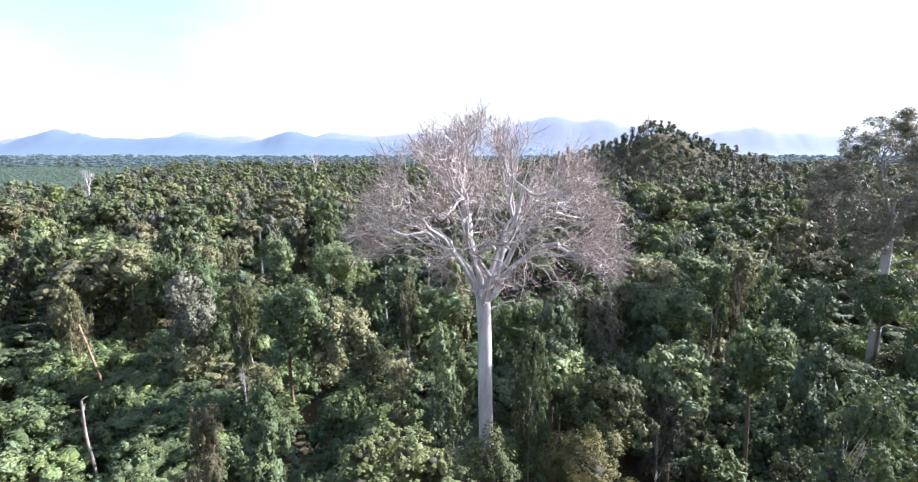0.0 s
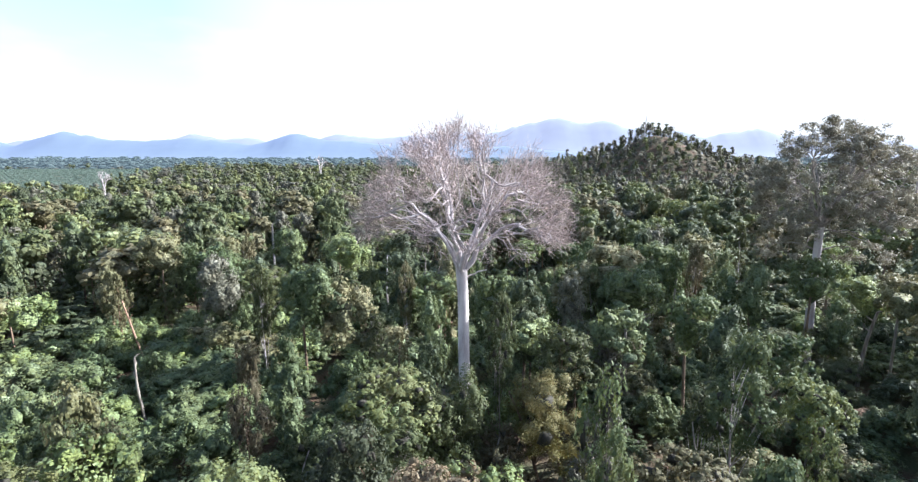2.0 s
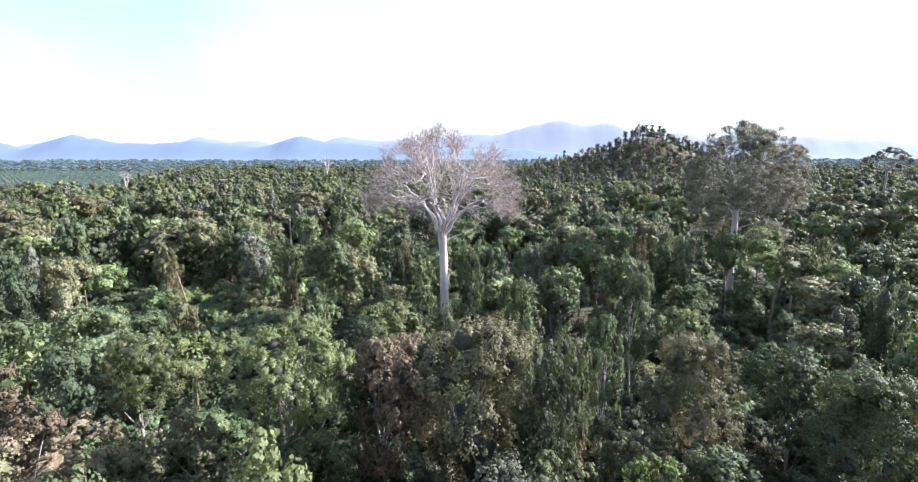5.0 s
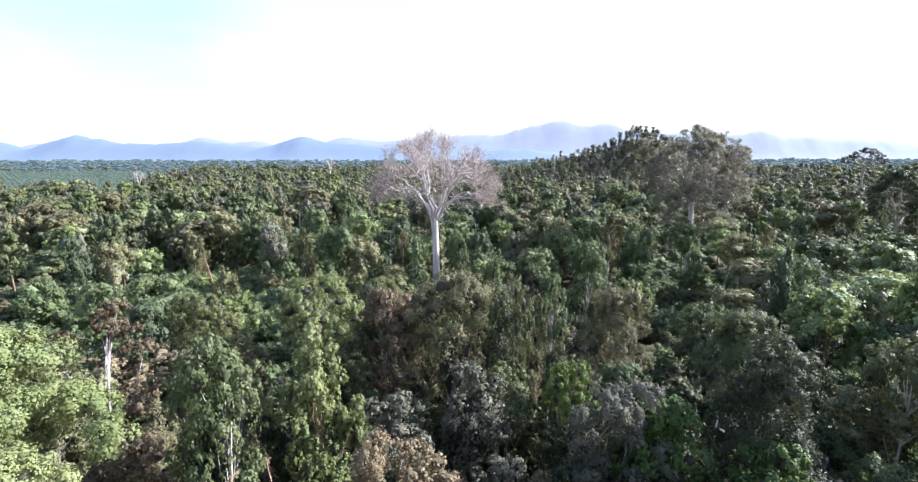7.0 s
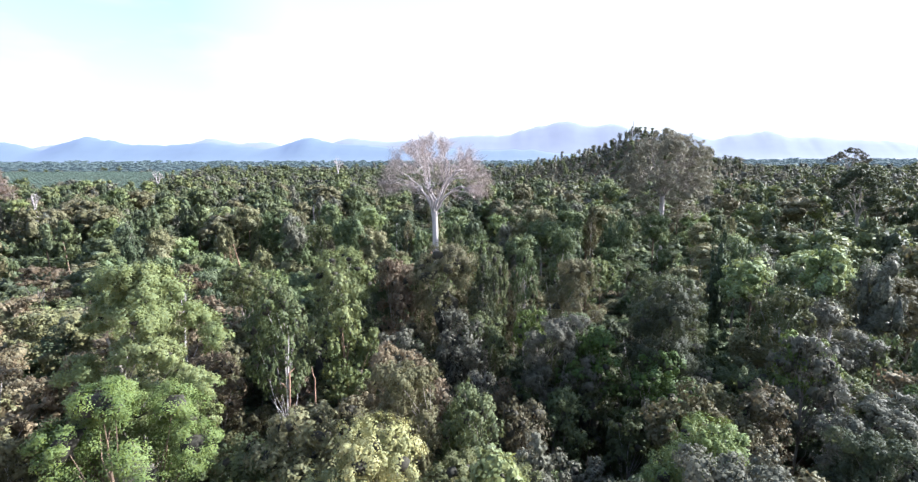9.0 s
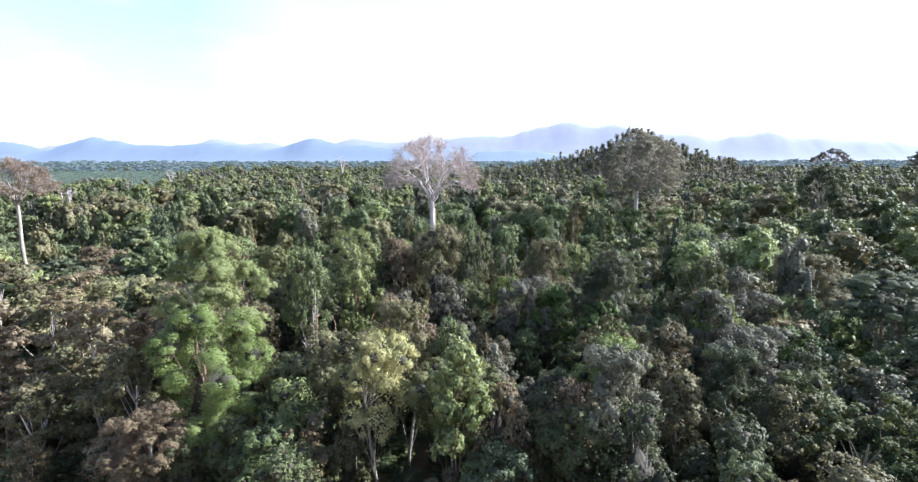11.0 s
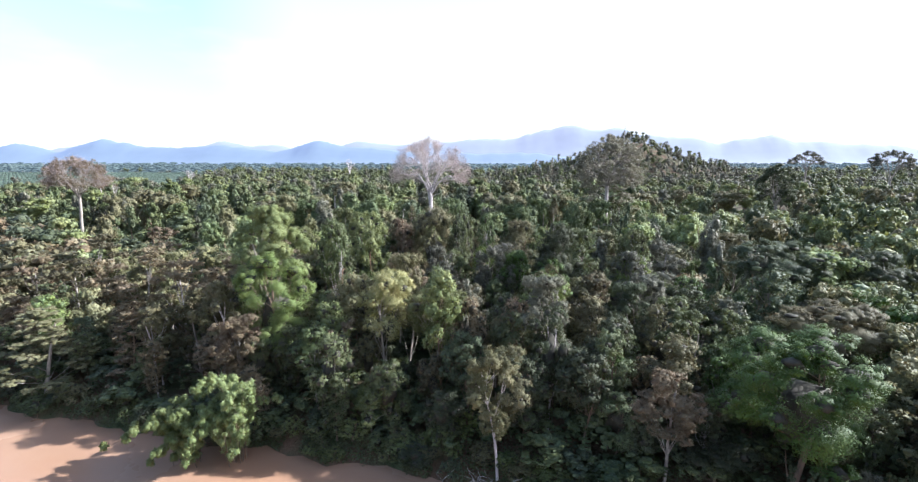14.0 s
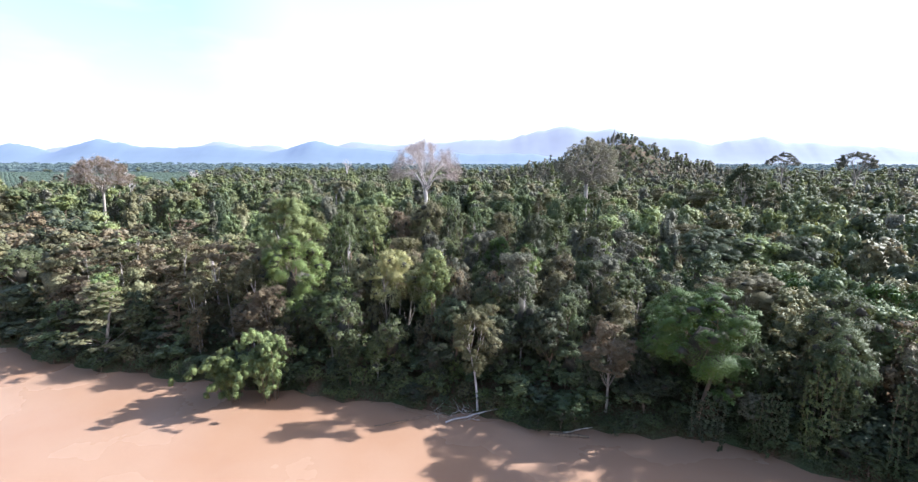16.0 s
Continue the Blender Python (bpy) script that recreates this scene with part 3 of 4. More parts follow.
def emergent(name, x, y, base, fork, trunk_r, mid, rx, rz, low, primaries, seed, bark, label, lean=(0, 0), leaf=None, tone="", leaf_count=0, leaf_size=0.4,
             twigs=0, flare=1.5, sides=7, tip=1.5, skew=0.0, trunk_label="pale smooth trunk", low_limbs=0, tips_each=4, seconds=5, limb_bark="", skirt=0):
    """A giant tree: trunk to the fork, limbs towards a dome (centre height mid, radii rx and rz, down to the elevation low), twigs and leaves at their ends."""
    rng = np.random.default_rng(seed)
    foot = new(name)
    foot.matrix_basis = pose(x, y, base)
    tagged(foot, label, "tree", "emergent giants")
    top = np.array([lean[0], lean[1], fork - base])
    zz = np.linspace(0, 1, 9)
    spine = np.stack([top[0] * zz + 0.12 * np.sin(zz * 9), top[1] * zz + 0.1 * np.cos(zz * 7), -0.8 + (top[2] + 0.8) * zz], 1)
    rad = trunk_r * (1.0 - 0.22 * zz) * (1 + (flare - 1) * np.exp(-zz * 9))
    rad[-1] *= 1.12
    part("trunk", mesh_from("trunk", [(*tube(spine, rad, 14), 0)], [BARK[bark]]), foot, trunk_label)
    bark = limb_bark or bark
    tips, rods = [], []
    centre = np.array([lean[0], lean[1], mid - base])

    def shell(az, el, k=1.0):
        kk = 1 + skew * math.cos(az)
        return centre + k * np.array([rx * kk * math.cos(el) * math.cos(az), rx * kk * math.cos(el) * math.sin(az), rz * math.sin(el)])

    for i in range(primaries):
        limb = []
        az = 2.4 * i + rng.uniform(-0.2, 0.2)
        sl = math.sin(low)
        el = math.asin(sl + (0.97 - sl) * (i + 0.5) / primaries)
        outer = el < 0.7
        start = top + np.array([math.cos(az), math.sin(az), 0]) * trunk_r * 0.25 - np.array([0, 0, 0.9])
        goal = shell(az, el, rng.uniform(0.5, 0.62))
        ctrl = start * 0.55 + goal * 0.45 + np.array([0, 0, (goal[2] - start[2]) * (0.38 if outer else 0.05)])
        p1 = bezier(rng, start, ctrl, goal, 7, 0.02 * rx)
        r0 = trunk_r * rng.uniform(0.3, 0.44)
        limb.append(tube(p1, r0 * np.linspace(1, 0.5, len(p1)), sides))
        for j in range(seconds):
            k = 7 if j < 2 else rng.integers(3, 7)
            s = p1[k]
            az2, el2 = az + rng.uniform(-0.6, 0.6) / max(0.45, math.cos(el)), np.clip(el + rng.uniform(-0.4, 0.4), low, 1.5)
            g2 = shell(az2, el2, rng.uniform(0.76, 0.88))
            c2 = (s + g2) / 2 + rng.normal(size=3) * 0.05 * rx + np.array([0, 0, -0.03 * rx])
            p2 = bezier(rng, s, c2, g2, 5, 0.018 * rx)
            r2 = r0 * 0.5 * (1 - 0.06 * (7 - k)) * rng.uniform(0.65, 1.0)
            limb.append(tube(p2, r2 * np.linspace(1, 0.42, len(p2)), max(4, sides - 2)))
            for q in range(tips_each):
                s3 = p2[rng.integers(2, 6)]
                g3 = shell(az2 + rng.uniform(-0.3, 0.3), np.clip(el2 + rng.uniform(-0.28, 0.3), low - 0.1, 1.55), rng.uniform(0.72 if leaf_count else 0.93, 1.03))
                p3 = bezier(rng, s3, (s3 + g3) / 2 + rng.normal(size=3) * 0.05 * rx, g3, 4, 0.016 * rx)
                limb.append(tube(p3, r2 * 0.46 * np.linspace(1, 0.35, len(p3)), 4))
                tips.append(g3)
                rods.append(p3)
        part("limb", mesh_from("limb", [(*joined(limb), 0)], [BARK[bark]]), foot)
    if low_limbs:
        limb = []
        for i in range(low_limbs):
            az = rng.uniform(-0.6, 0.6)
            s = spine[-1] - np.array([0, 0, rng.uniform(0.5, 4.0)])
            p = wander(rng, s, (math.cos(az), math.sin(az) * 0.4, 0.5), rng.uniform(3, 5), 7, 0.45, 0.1)
            limb.append(tube(p, np.linspace(0.2, 0.06, 8), 5))
        part("limb", mesh_from("limb", [(*joined(limb), 0)], [BARK[bark]]), foot, "crooked side branch below the fork")
    if skirt:                                         # thin drooping boughs below the fork
        limb = []
        for i in range(skirt):
            az, k = math.pi * (i % 2) + rng.uniform(-0.8, 0.8), rng.uniform(0.8, 1.0)
            s = top * k
            e = s + np.array([math.cos(az), math.sin(az), 0]) * rx * rng.uniform(0.45, 0.75) + np.array([0, 0, rng.uniform(-5.0, 1.5)])
            p = bezier(rng, s, (s + e) / 2 + np.array([0, 0, 3.0]), e, 6, 0.25)
            limb.append(tube(p, np.linspace(0.22, 0.05, 7), 5))
            tips += [p[j] + rng.normal(size=3) * np.array([1.3, 1.3, 1.0]) - np.array([0, 0, 0.8]) for j in (3, 4, 5, 5, 6, 6, 6)]
        part("limb", mesh_from("limb", [(*joined(limb), 0)], [BARK[bark]]), foot, "thin drooping lower bough")
    if twigs:
        n = twigs
        pick = rng.integers(0, len(rods), n)
        pts = np.array([rods[a][min(len(rods[a]) - 1, b)] for a, b in zip(pick, rng.integers(1, 5, n))])
        d = unit(unit(pts - centre) * 0.9 + rng.normal(size=(n, 3)) * 0.75 + np.array([0, 0, 0.35]))
        ln = rng.uniform(0.5, 1.6, (n, 1)) * tip
        pts = pts + rng.normal(size=(n, 3)) * 0.3 * tip
        sd = unit(np.cross(d, rng.normal(size=(n, 3)))) * rng.uniform(0.009, 0.02, (n, 1))
        bend = rng.normal(size=(n, 3)) * 0.14 * ln
        v = np.stack([pts - sd, pts + sd, pts + d * ln * 0.55 + bend + sd * 0.6, pts + d * ln + bend * 1.6], 1).reshape(-1, 3)
        part("twig_crown", mesh_from("twig_crown", [(v, np.arange(4 * n).reshape(-1, 4), 0)], [TWIG]), foot, "haze of bare pinkish brown twigs")
    if leaf_count:
        lumps = [(*(t + rng.normal(size=3) * 0.3), *(np.array([1.0, 1.0, 0.6]) * rng.uniform(0.75, 1.35) * tip)) for t in tips]
        lv, lf, ln = leaves_on(rng, lumps, leaf_count, leaf_size, 0.35, 1.6, 0.15, 1.2)
        part("crown", mesh_from("crown", [(lv, lf, 0)], [LEAF[tone]], ln), foot)
    return foot


emergent("bare_tree", 4.9, 54.3, ground_z(4.9, 54.3), 37.6, 0.98, 44.2, 14.8, 12.9, -0.12, 10, 11, "pale",
         "huge leafless pale-barked rainforest tree with an umbrella of bare limbs", lean=(-1.4, 0), twigs=20000, tip=1.35, sides=8, tips_each=5, seconds=5, low_limbs=4)
emergent("tall_tree", 80.5, 88, ground_z(80.5, 88), 39.0, 0.95, 45.5, 14.5, 14.5, -0.5, 15, 23, "pale",
         "towering rainforest tree with greyish olive crown and pale trunk", lean=(-0.6, 0), limb_bark="grey", tone="dusty", leaf_count=110000, leaf_size=0.30, tip=1.6, skew=0.1, tips_each=7, skirt=8)
emergent("tall_tree", -157.5, 81, ground_z(-157.5, 81), 34.0, 0.75, 39.0, 14.0, 11.5, 0.0, 14, 5, "grey",
         "towering rainforest tree with a thin brownish umbrella crown", lean=(0.6, 0), tone="brown", leaf_count=26000, leaf_size=0.36, tip=1.4, twigs=9000, tips_each=6, trunk_label="greyish brown bare trunk")
emergent("tall_tree", 306, 214, ground_z(306, 214), 36, 0.9, 46, 13.0, 9.5, -0.1, 7, 8, "grey",
         "distant emergent tree with a flat thin crown", tone="grey", leaf_count=5000, leaf_size=0.9, tip=1.6)
emergent("tall_tree", 321, 325, ground_z(321, 325), 40, 0.9, 47, 14.0, 9.0, -0.1, 7, 9, "grey",
         "distant emergent tree with a flat thin crown", tone="grey", leaf_count=5000, leaf_size=0.9, tip=1.6)
emergent("tall_tree", 181, 131, ground_z(181, 131), 26, 0.8, 35, 10.0, 12.0, -0.6, 8, 12, "grey",
         "dark dense emergent tree draped in climbers", tone="dark", leaf_count=12000, leaf_size=0.8, tip=2.0, tips_each=6)
emergent("dead_tree", -294, 406, ground_z(-294, 406), 24, 0.9, 30, 7.0, 9.0, 0.2, 5, 13, "pale", "dead white tree standing above the forest", sides=5)
emergent("dead_tree", -174, 640, ground_z(-174, 640), 28, 1.2, 38, 10.0, 13.0, 0.3, 5, 14, "pale", "dead white tree standing above the forest", sides=5)
emergent("dead_tree", -178, 132, ground_z(-178, 132), 29, 0.5, 33, 3.0, 4.0, 0.3, 4, 15, "pale", "slim bare pale tree above the forest", sides=5)

# ---- trees that stand out, from the river inland ----
HEROES = []


def hero(kind, x, y, top, r, tone, bark="grey", seed=0, label=""):
    HEROES.append((x, y, r))
    z = ground_z(x, y)
    return plant(kind, "huge" if r > 8.2 else "big" if r > 5.4 else "near", x, y, top - z, r, tone, bark, seed, label)


hero("sparse", -25.5, -28.5, 40.5, 9.6, "pale", "grey", 1, "tall pale green tree with white limbs and airy foliage")
hero("full", -20.5, -39.5, 32.3, 8.4, "lime", "brown", 2, "lime green tree with large bright leaves")
hero("round", -13.5, -18.5, 36.5, 4.8, "mid", "pale", 0, "green rounded tree on a bare pale trunk")
hero("sparse", -5.5, -13.0, 35.0, 5.2, "light", "red", 1, "light green slender tree beside a red-barked trunk")
hero("round", 3.5, -43.5, 29.8, 6.4, "yellow", "grey", 2, "pale yellow-green tree with feathery foliage")
hero("dome", 13.3, -44.5, 26.0, 6.8, "light", "grey", 1, "light green umbrella-crowned tree with radiating limbs")
hero("sparse", 24.3, -66.0, 24.0, 5.6, "olive", "pale", 0, "dusty olive tree on a pale trunk by the bank")
hero("sparse", 33.5, -49.5, 32.0, 6.6, "grey", "grey", 2, "tall greyish green tree with small glossy leaves")
hero("full", 64.0, -73.0, 29.0, 10.5, "bright", "brown", 0, "broad bright green domed tree leaning over the river")
hero("sparse", 48.8, -69.0, 20.8, 6.2, "brown", "grey", 1, "greyish brown thin-leaved tree by the bank")
hero("tiers", -68.0, -43.0, 20.5, 10.0, "olive", "grey", 0, "feathery olive tree overhanging the river")
hero("full", 8.6, 5.5, 37.4, 8.1, "olive", "grey", 1, "tall olive tree hung with trailing climbers")
hero("dome", -11.5, 10.0, 35.0, 7.0, "light", "grey", 2, "broad light green tree with a domed crown")
hero("sparse", 26.0, -15.5, 31.5, 6.0, "grey", "grey", 0, "greyish tree with small glossy leaves")
hero("sparse", 6.3, -34.0, 33.0, 6.0, "olive", "grey", 2, "olive open-crowned tree with twisting limbs")
hero("dome", 79.0, -56.0, 27.5, 9.0, "olive", "grey", 1, "olive green umbrella tree with tiers of foliage")
hero("dome", 93.0, -20.5, 31.5, 11.0, "dark", "grey", 2, "wide dark green umbrella-crowned tree")
hero("round", 49.5, 3.5, 31.5, 7.0, "mid", "grey", 0, "green rounded tree catching the light")
hero("thicket", 15.0, 49.5, 25.0, 7.0, "orange", "brown", 1, "low tree with orange-tinged climbers below the giant")
hero("round", 26.5, 57.5, 25.0, 3.2, "grey", "pale", 2, "small-crowned tree on a slim pale trunk")
hero("dome", -41.0, 96.0, 27.5, 8.0, "light", "grey", 0, "flat-topped light green tree")
hero("column", 42.6, 33.6, 24.5, 2.6, "mid", "grey", 2, "climber-covered forest tree stump")
hero("layered", -46.0, -30.0, 29.0, 7.5, "brown", "pale", 1, "brownish olive tree with tiers of foliage")
hero("tiers", -38.0, -38.0, 24.0, 6.0, "olive", "grey", 2, "olive tree behind the river bank")
hero("sparse", -24.0, -48.0, 22.5, 5.6, "brown", "grey", 0, "brownish thin-leaved tree near the bank")
hero("round", -9.0, -50.0, 20.0, 5.0, "mid", "grey", 1, "green leafy tree standing near the bank")
hero("layered", -60.0, -20.0, 28.0, 8.0, "brown", "grey", 0, "brownish olive tree with tiers of foliage")
hero("layered", -78.0, -22.0, 27.0, 8.0, "olive", "grey", 1, "olive tree with tiers of foliage")
hero("sparse", 52.0, -40.0, 28.0, 5.5, "dark", "grey", 2, "dark green open-crowned tree with thin limbs")
hero("round", 44.0, -55.0, 24.0, 5.0, "dark", "grey", 1, "dark green tree with broad leaves")

hero("dome", 55.5, 27.0, 25.0, 6.0, "bright", "grey", 1, "lime green tree with fresh sunlit foliage")
hero("round", 34.0, 11.0, 33.0, 6.0, "olive", "brown", 0, "olive tree sprinkled with yellow-green shoots")
hero("sparse", 1.5, 18.5, 32.0, 6.0, "brown", "grey", 2, "brown thin-leaved tree with bare limbs showing")
hero("round", 41.0, -16.0, 34.5, 6.5, "dark", "grey", 1, "dark green rounded tree with dense leaves")
hero("layered", -37.0, -1.0, 34.0, 6.0, "brown", "pale", 0, "brownish tree with tiers of drying leaves")
hero("dome", -35.5, 19.5, 29.0, 6.5, "light", "grey", 0, "light green domed tree on a pale stem")
hero("sparse", 69.5, -8.5, 31.0, 7.5, "grey", "pale", 1, "greyish open-crowned tree with pale twisting limbs")
hero("dome", 59.5, -18.0, 28.5, 4.5, "lime", "grey", 0, "fresh bright green tree top catching the sun")
hero("round", 35.0, -40.0, 28.0, 6.0, "lime", "grey", 2, "yellow-green tree with large leaf rosettes")
hero("sparse", 58.0, -33.0, 28.0, 7.0, "grey", "grey", 0, "wide greyish green tree with fine leaves")
hero("round", 13.0, -33.0, 28.0, 4.2, "mid", "grey", 0, "green forest tree with a round crown")
hero("sparse", 19.5, -41.0, 26.5, 4.4, "grey", "grey", 1, "silvery green tree with fine leaves")
hero("layered", -86.0, 26.0, 28.0, 8.0, "brown", "grey", 2, "brownish tree with tiers of foliage")
hero("dome", 23.5, -4.5, 27.5, 3.4, "lime", "grey", 1, "small bright green tree top")
hero("dome", 16.0, -2.0, 26.0, 4.2, "mid", "grey", 0, "green tree with a low domed crown")
hero("sparse", 2.5, -23.0, 29.5, 5.6, "brown", "pale", 1, "olive brown tree with pale forked limbs")
hero("layered", -88.0, -22.0, 28.0, 7.0, "brown", "grey", 1, "brownish olive tree with tiers of foliage")
hero("layered", -83.0, -6.0, 30.0, 7.5, "olive", "grey", 0, "olive tree with tiers of foliage")
hero("round", 57.5, -21.0, 29.5, 5.0, "grey", "grey", 2, "greyish green rounded forest tree")
hero("layered", 58.0, -53.5, 25.5, 5.4, "mid", "grey", 0, "green tree with loose tiers of foliage")
hero("dome", 46.5, -52.5, 20.0, 3.6, "mid", "grey", 1, "small tree with fan-shaped leaf tufts")
hero("full", -4.0, -56.0, 21.5, 4.6, "mid", "grey", 2, "leafy green tree standing over the bank")
hero("round", 114.5, -20.0, 29.5, 9.0, "dark", "grey", 1, "wide dark green tiered tree")
hero("round", 96.0, 9.0, 29.5, 8.0, "olive", "grey", 0, "wide olive tree with tiered foliage")
hero("full", -112.0, -16.0, 24.0, 7.0, "mid", "grey", 1, "blue-green leafy tree beside the river")
hero("column", -38.0, 139.0, 27.0, 4.4, "vine", "grey", 0, "tall column of climbers smothering a tree")
hero("column", -72.0, 112.0, 23.0, 4.6, "mid", "grey", 1, "tall column of climbers smothering a tree")
hero("column", -14.5, 87.0, 19.0, 4.0, "vine", "grey", 2, "column of climbers smothering a tree")
hero("column", 33.0, 78.0, 23.0, 3.4, "dark", "grey", 0, "dark column of climbers smothering a tree")
hero("column", 71.5, 150.0, 29.0, 5.0, "dark", "grey", 1, "dark column of climbers smothering a tree")
hero("column", 76.0, 124.0, 25.0, 5.0, "vine", "grey", 2, "tall column of climbers smothering a tree")
hero("round", -70.0, 133.0, 21.0, 5.0, "dark", "grey", 1, "dark green rounded forest tree")
hero("dome", -70.0, 200.0, 27.0, 8.0, "light", "grey", 0, "wide flat light green tree above the canopy")
hero("dome", -110.0, 215.0, 26.0, 8.0, "olive", "grey", 1, "wide flat olive tree above the canopy")
hero("round", 62.0, 72.0, 21.5, 7.0, "mid", "grey", 0, "leafy green tree below the towering tree")
hero("round", -1.5, 9.5, 33.5, 5.0, "brown", "grey", 2, "brownish rounded tree beside the hung climbers")
hero("thicket", 4.4, 49.0, 24.0, 5.0, "mid", "grey", 0, "mass of climbers at the foot of the giant")
hero("round", -1.0, 47.0, 23.0, 4.0, "mid", "grey", 2, "leafy green tree at the foot of the giant")
hero("round", -4.0, 38.0, 22.0, 5.0, "mid", "grey", 1, "leafy green tree in front of the giant")

hero("round", 79.5, 80.0, 20.5, 6.0, "mid", "grey", 1, "leafy green tree at the foot of the towering tree")
hero("thicket", 73.0, 71.0, 17.0, 6.0, "vine", "grey", 2, "low tree buried in climbers before the towering tree")


def dead_stem(x, y, top, r, tilt, bark, label):
    """A bare standing stem with a few broken stubs."""
    rng = np.random.default_rng(int(abs(x * 7 + y)))
    z = ground_z(x, y)
    foot = new("dead_tree")
    foot.matrix_basis = pose(x, y, z, 0, tilt, rng.uniform(0, 30))
    n = top - z
    p = wander(rng, (0, 0, -0.5), (0, 0, 1), n + 0.5, 8, 0.025)
    part("trunk", mesh_from("trunk", [(*tube(p, r * np.linspace(1, 0.55, 9), 8), 0)], [BARK[bark]]), foot)
    for i in range(3):
        q = wander(rng, p[8 - i], (rng.normal(), rng.normal(), 0.7), rng.uniform(0.8, 2.2), 4, 0.2)
        part("stub", mesh_from("stub", [(*tube(q, r * 0.4 * np.linspace(1, 0.4, 5), 5), 0)], [BARK[bark]]), foot)
    tagged(foot, label, "dead tree", "dead standing stems")
    HEROES.append((x, y, 3.2))


dead_stem(-66, 169, 27, 0.5, 1, "pale", "bare white stem standing among the trees")
dead_stem(-18, 131, 23, 0.28, 0, "pale", "slim bare pale stem in the forest")
dead_stem(-6.5, 125, 23, 0.28, 1, "grey", "slim bare grey stem in the forest")
dead_stem(0.8, 81, 22, 0.3, 0, "red", "slim bare reddish stem in the forest")
dead_stem(-53.5, 68, 18.0, 0.3, -6, "grey", "short broken grey stem among climbers")
dead_stem(-69, 93, 21.0, 0.3, -9, "red", "leaning reddish dead trunk in the forest")
dead_stem(46, 132, 24, 0.3, 0, "pale", "slim bare pale stem in the forest")
dead_stem(28, 101, 23, 0.3, 0, "pale", "slim bare pale stem in the forest")
dead_stem(-94, 192, 25, 0.4, 0, "grey", "slim bare grey stem in the forest")
dead_stem(-90, 119, 22, 0.35, -4, "pale", "slim bare pale stem in the forest")
dead_stem(-108, 161, 24, 0.5, 2, "pale", "crooked bare white stem in the forest")
dead_stem(89.5, 84, 21, 0.45, 0, "grey", "dead stem wrapped by climbers")
dead_stem(62, 127, 24, 0.3, 0, "pale", "slim bare pale stem in the forest")
dead_stem(-226, 186, 31, 0.5, 0, "pale", "tall bare pale stem above the canopy")
dead_stem(252, 650, 100, 0.8, 0, "pale", "tall pale trunk on the wooded hill")
dead_stem(-12, -22.5, 24.0, 0.24, 3, "red", "pale reddish broken trunk below the leafy crowns")
dead_stem(-8.5, -20, 22.0, 0.18, 0, "red", "reddish bare trunk below the leafy crowns")

hero("full", 6.0, -57.5, 17.0, 4.2, "mid", "brown", 0, "leafy green tree standing over the bank")
hero("full", 15.5, -60.5, 13.0, 3.8, "dark", "brown", 1, "dark leafy tree standing over the bank")
hero("column", -3.0, -58.5, 14.0, 3.6, "vine", "brown", 1, "climber-draped tree at the river's edge")
for x, y, top, r, tone, kind in ((-30, -45, 17, 4.6, "brown", "round"), (-50, -41, 20, 5.4, "brown", "tiers"), (-14, -46, 19, 4.8, "mid", "full"), (19, -55, 21, 4.8, "dark", "round"),
                                 (29, -60, 19, 4.6, "dark", "full"), (38, -62, 21, 5.2, "dark", "round"), (43, -64, 15, 4.0, "vine", "full"), (53, -60, 22, 5.4, "olive", "round"),
                                 (28, -52, 24, 4.8, "mid", "round"), (-55, -34, 23, 5.4, "brown", "tiers")):
    hero(kind, x, y, top, r, tone, "brown", int(top))
# climbers hanging over the bank, and slim pale stems that stand clear
hero("column", 84.0, -80.0, 24.0, 6.0, "vine", "brown", 0, "river-edge tree curtained with hanging climbers")
hero("full", 98.0, -93.0, 27.0, 7.0, "dark", "brown", 1, "dark leafy tree leaning over the river")
hero("full", 88.0, -74.0, 28.0, 7.0, "mid", "brown", 0, "tall leafy tree behind the hanging climbers")
hero("column", 92.0, -88.0, 26.0, 6.0, "dark", "brown", 1, "river-edge tree curtained with hanging climbers")
hero("column", 76.5, -71.0, 16.0, 4.0, "vine", "brown", 2, "river-edge tree curtained with hanging climbers")
hero("round", 71.5, -77.0, 10.5, 2.3, "dusty", "brown", 0, "pale grey-green shrub at the water's edge")
hero("thicket", 56.0, -70.0, 11.0, 5.0, "dark", "brown", 1, "dark tangle of climbers on the river bank")
for x, y, top, lean_word in ((-74, 94, 24, "reddish"), (-37, 83, 29, "pale"), (-92, 120, 27, "pale"), (-18, 104, 25, "grey"), (-9, 98, 26, "grey"),
                             (0.5, 66, 23, "grey"), (58, 96, 30, "pale"), (33, 90, 27, "grey"), (-60, 132, 28, "pale"), (71, 128, 28, "pale"), (100, 150, 27, "grey")):
    hero("sparse", x, y, top + 3, 2.6, "mid" if top % 2 else "olive", "red" if lean_word == "reddish" else "pale", int(top), lean_word + "-stemmed slender forest tree with a small crown")

# ---- the forest: near trees as things, far woods joined ----
rng = np.random.default_rng(4)


def s_frac(a):
    return a - math.floor(a)


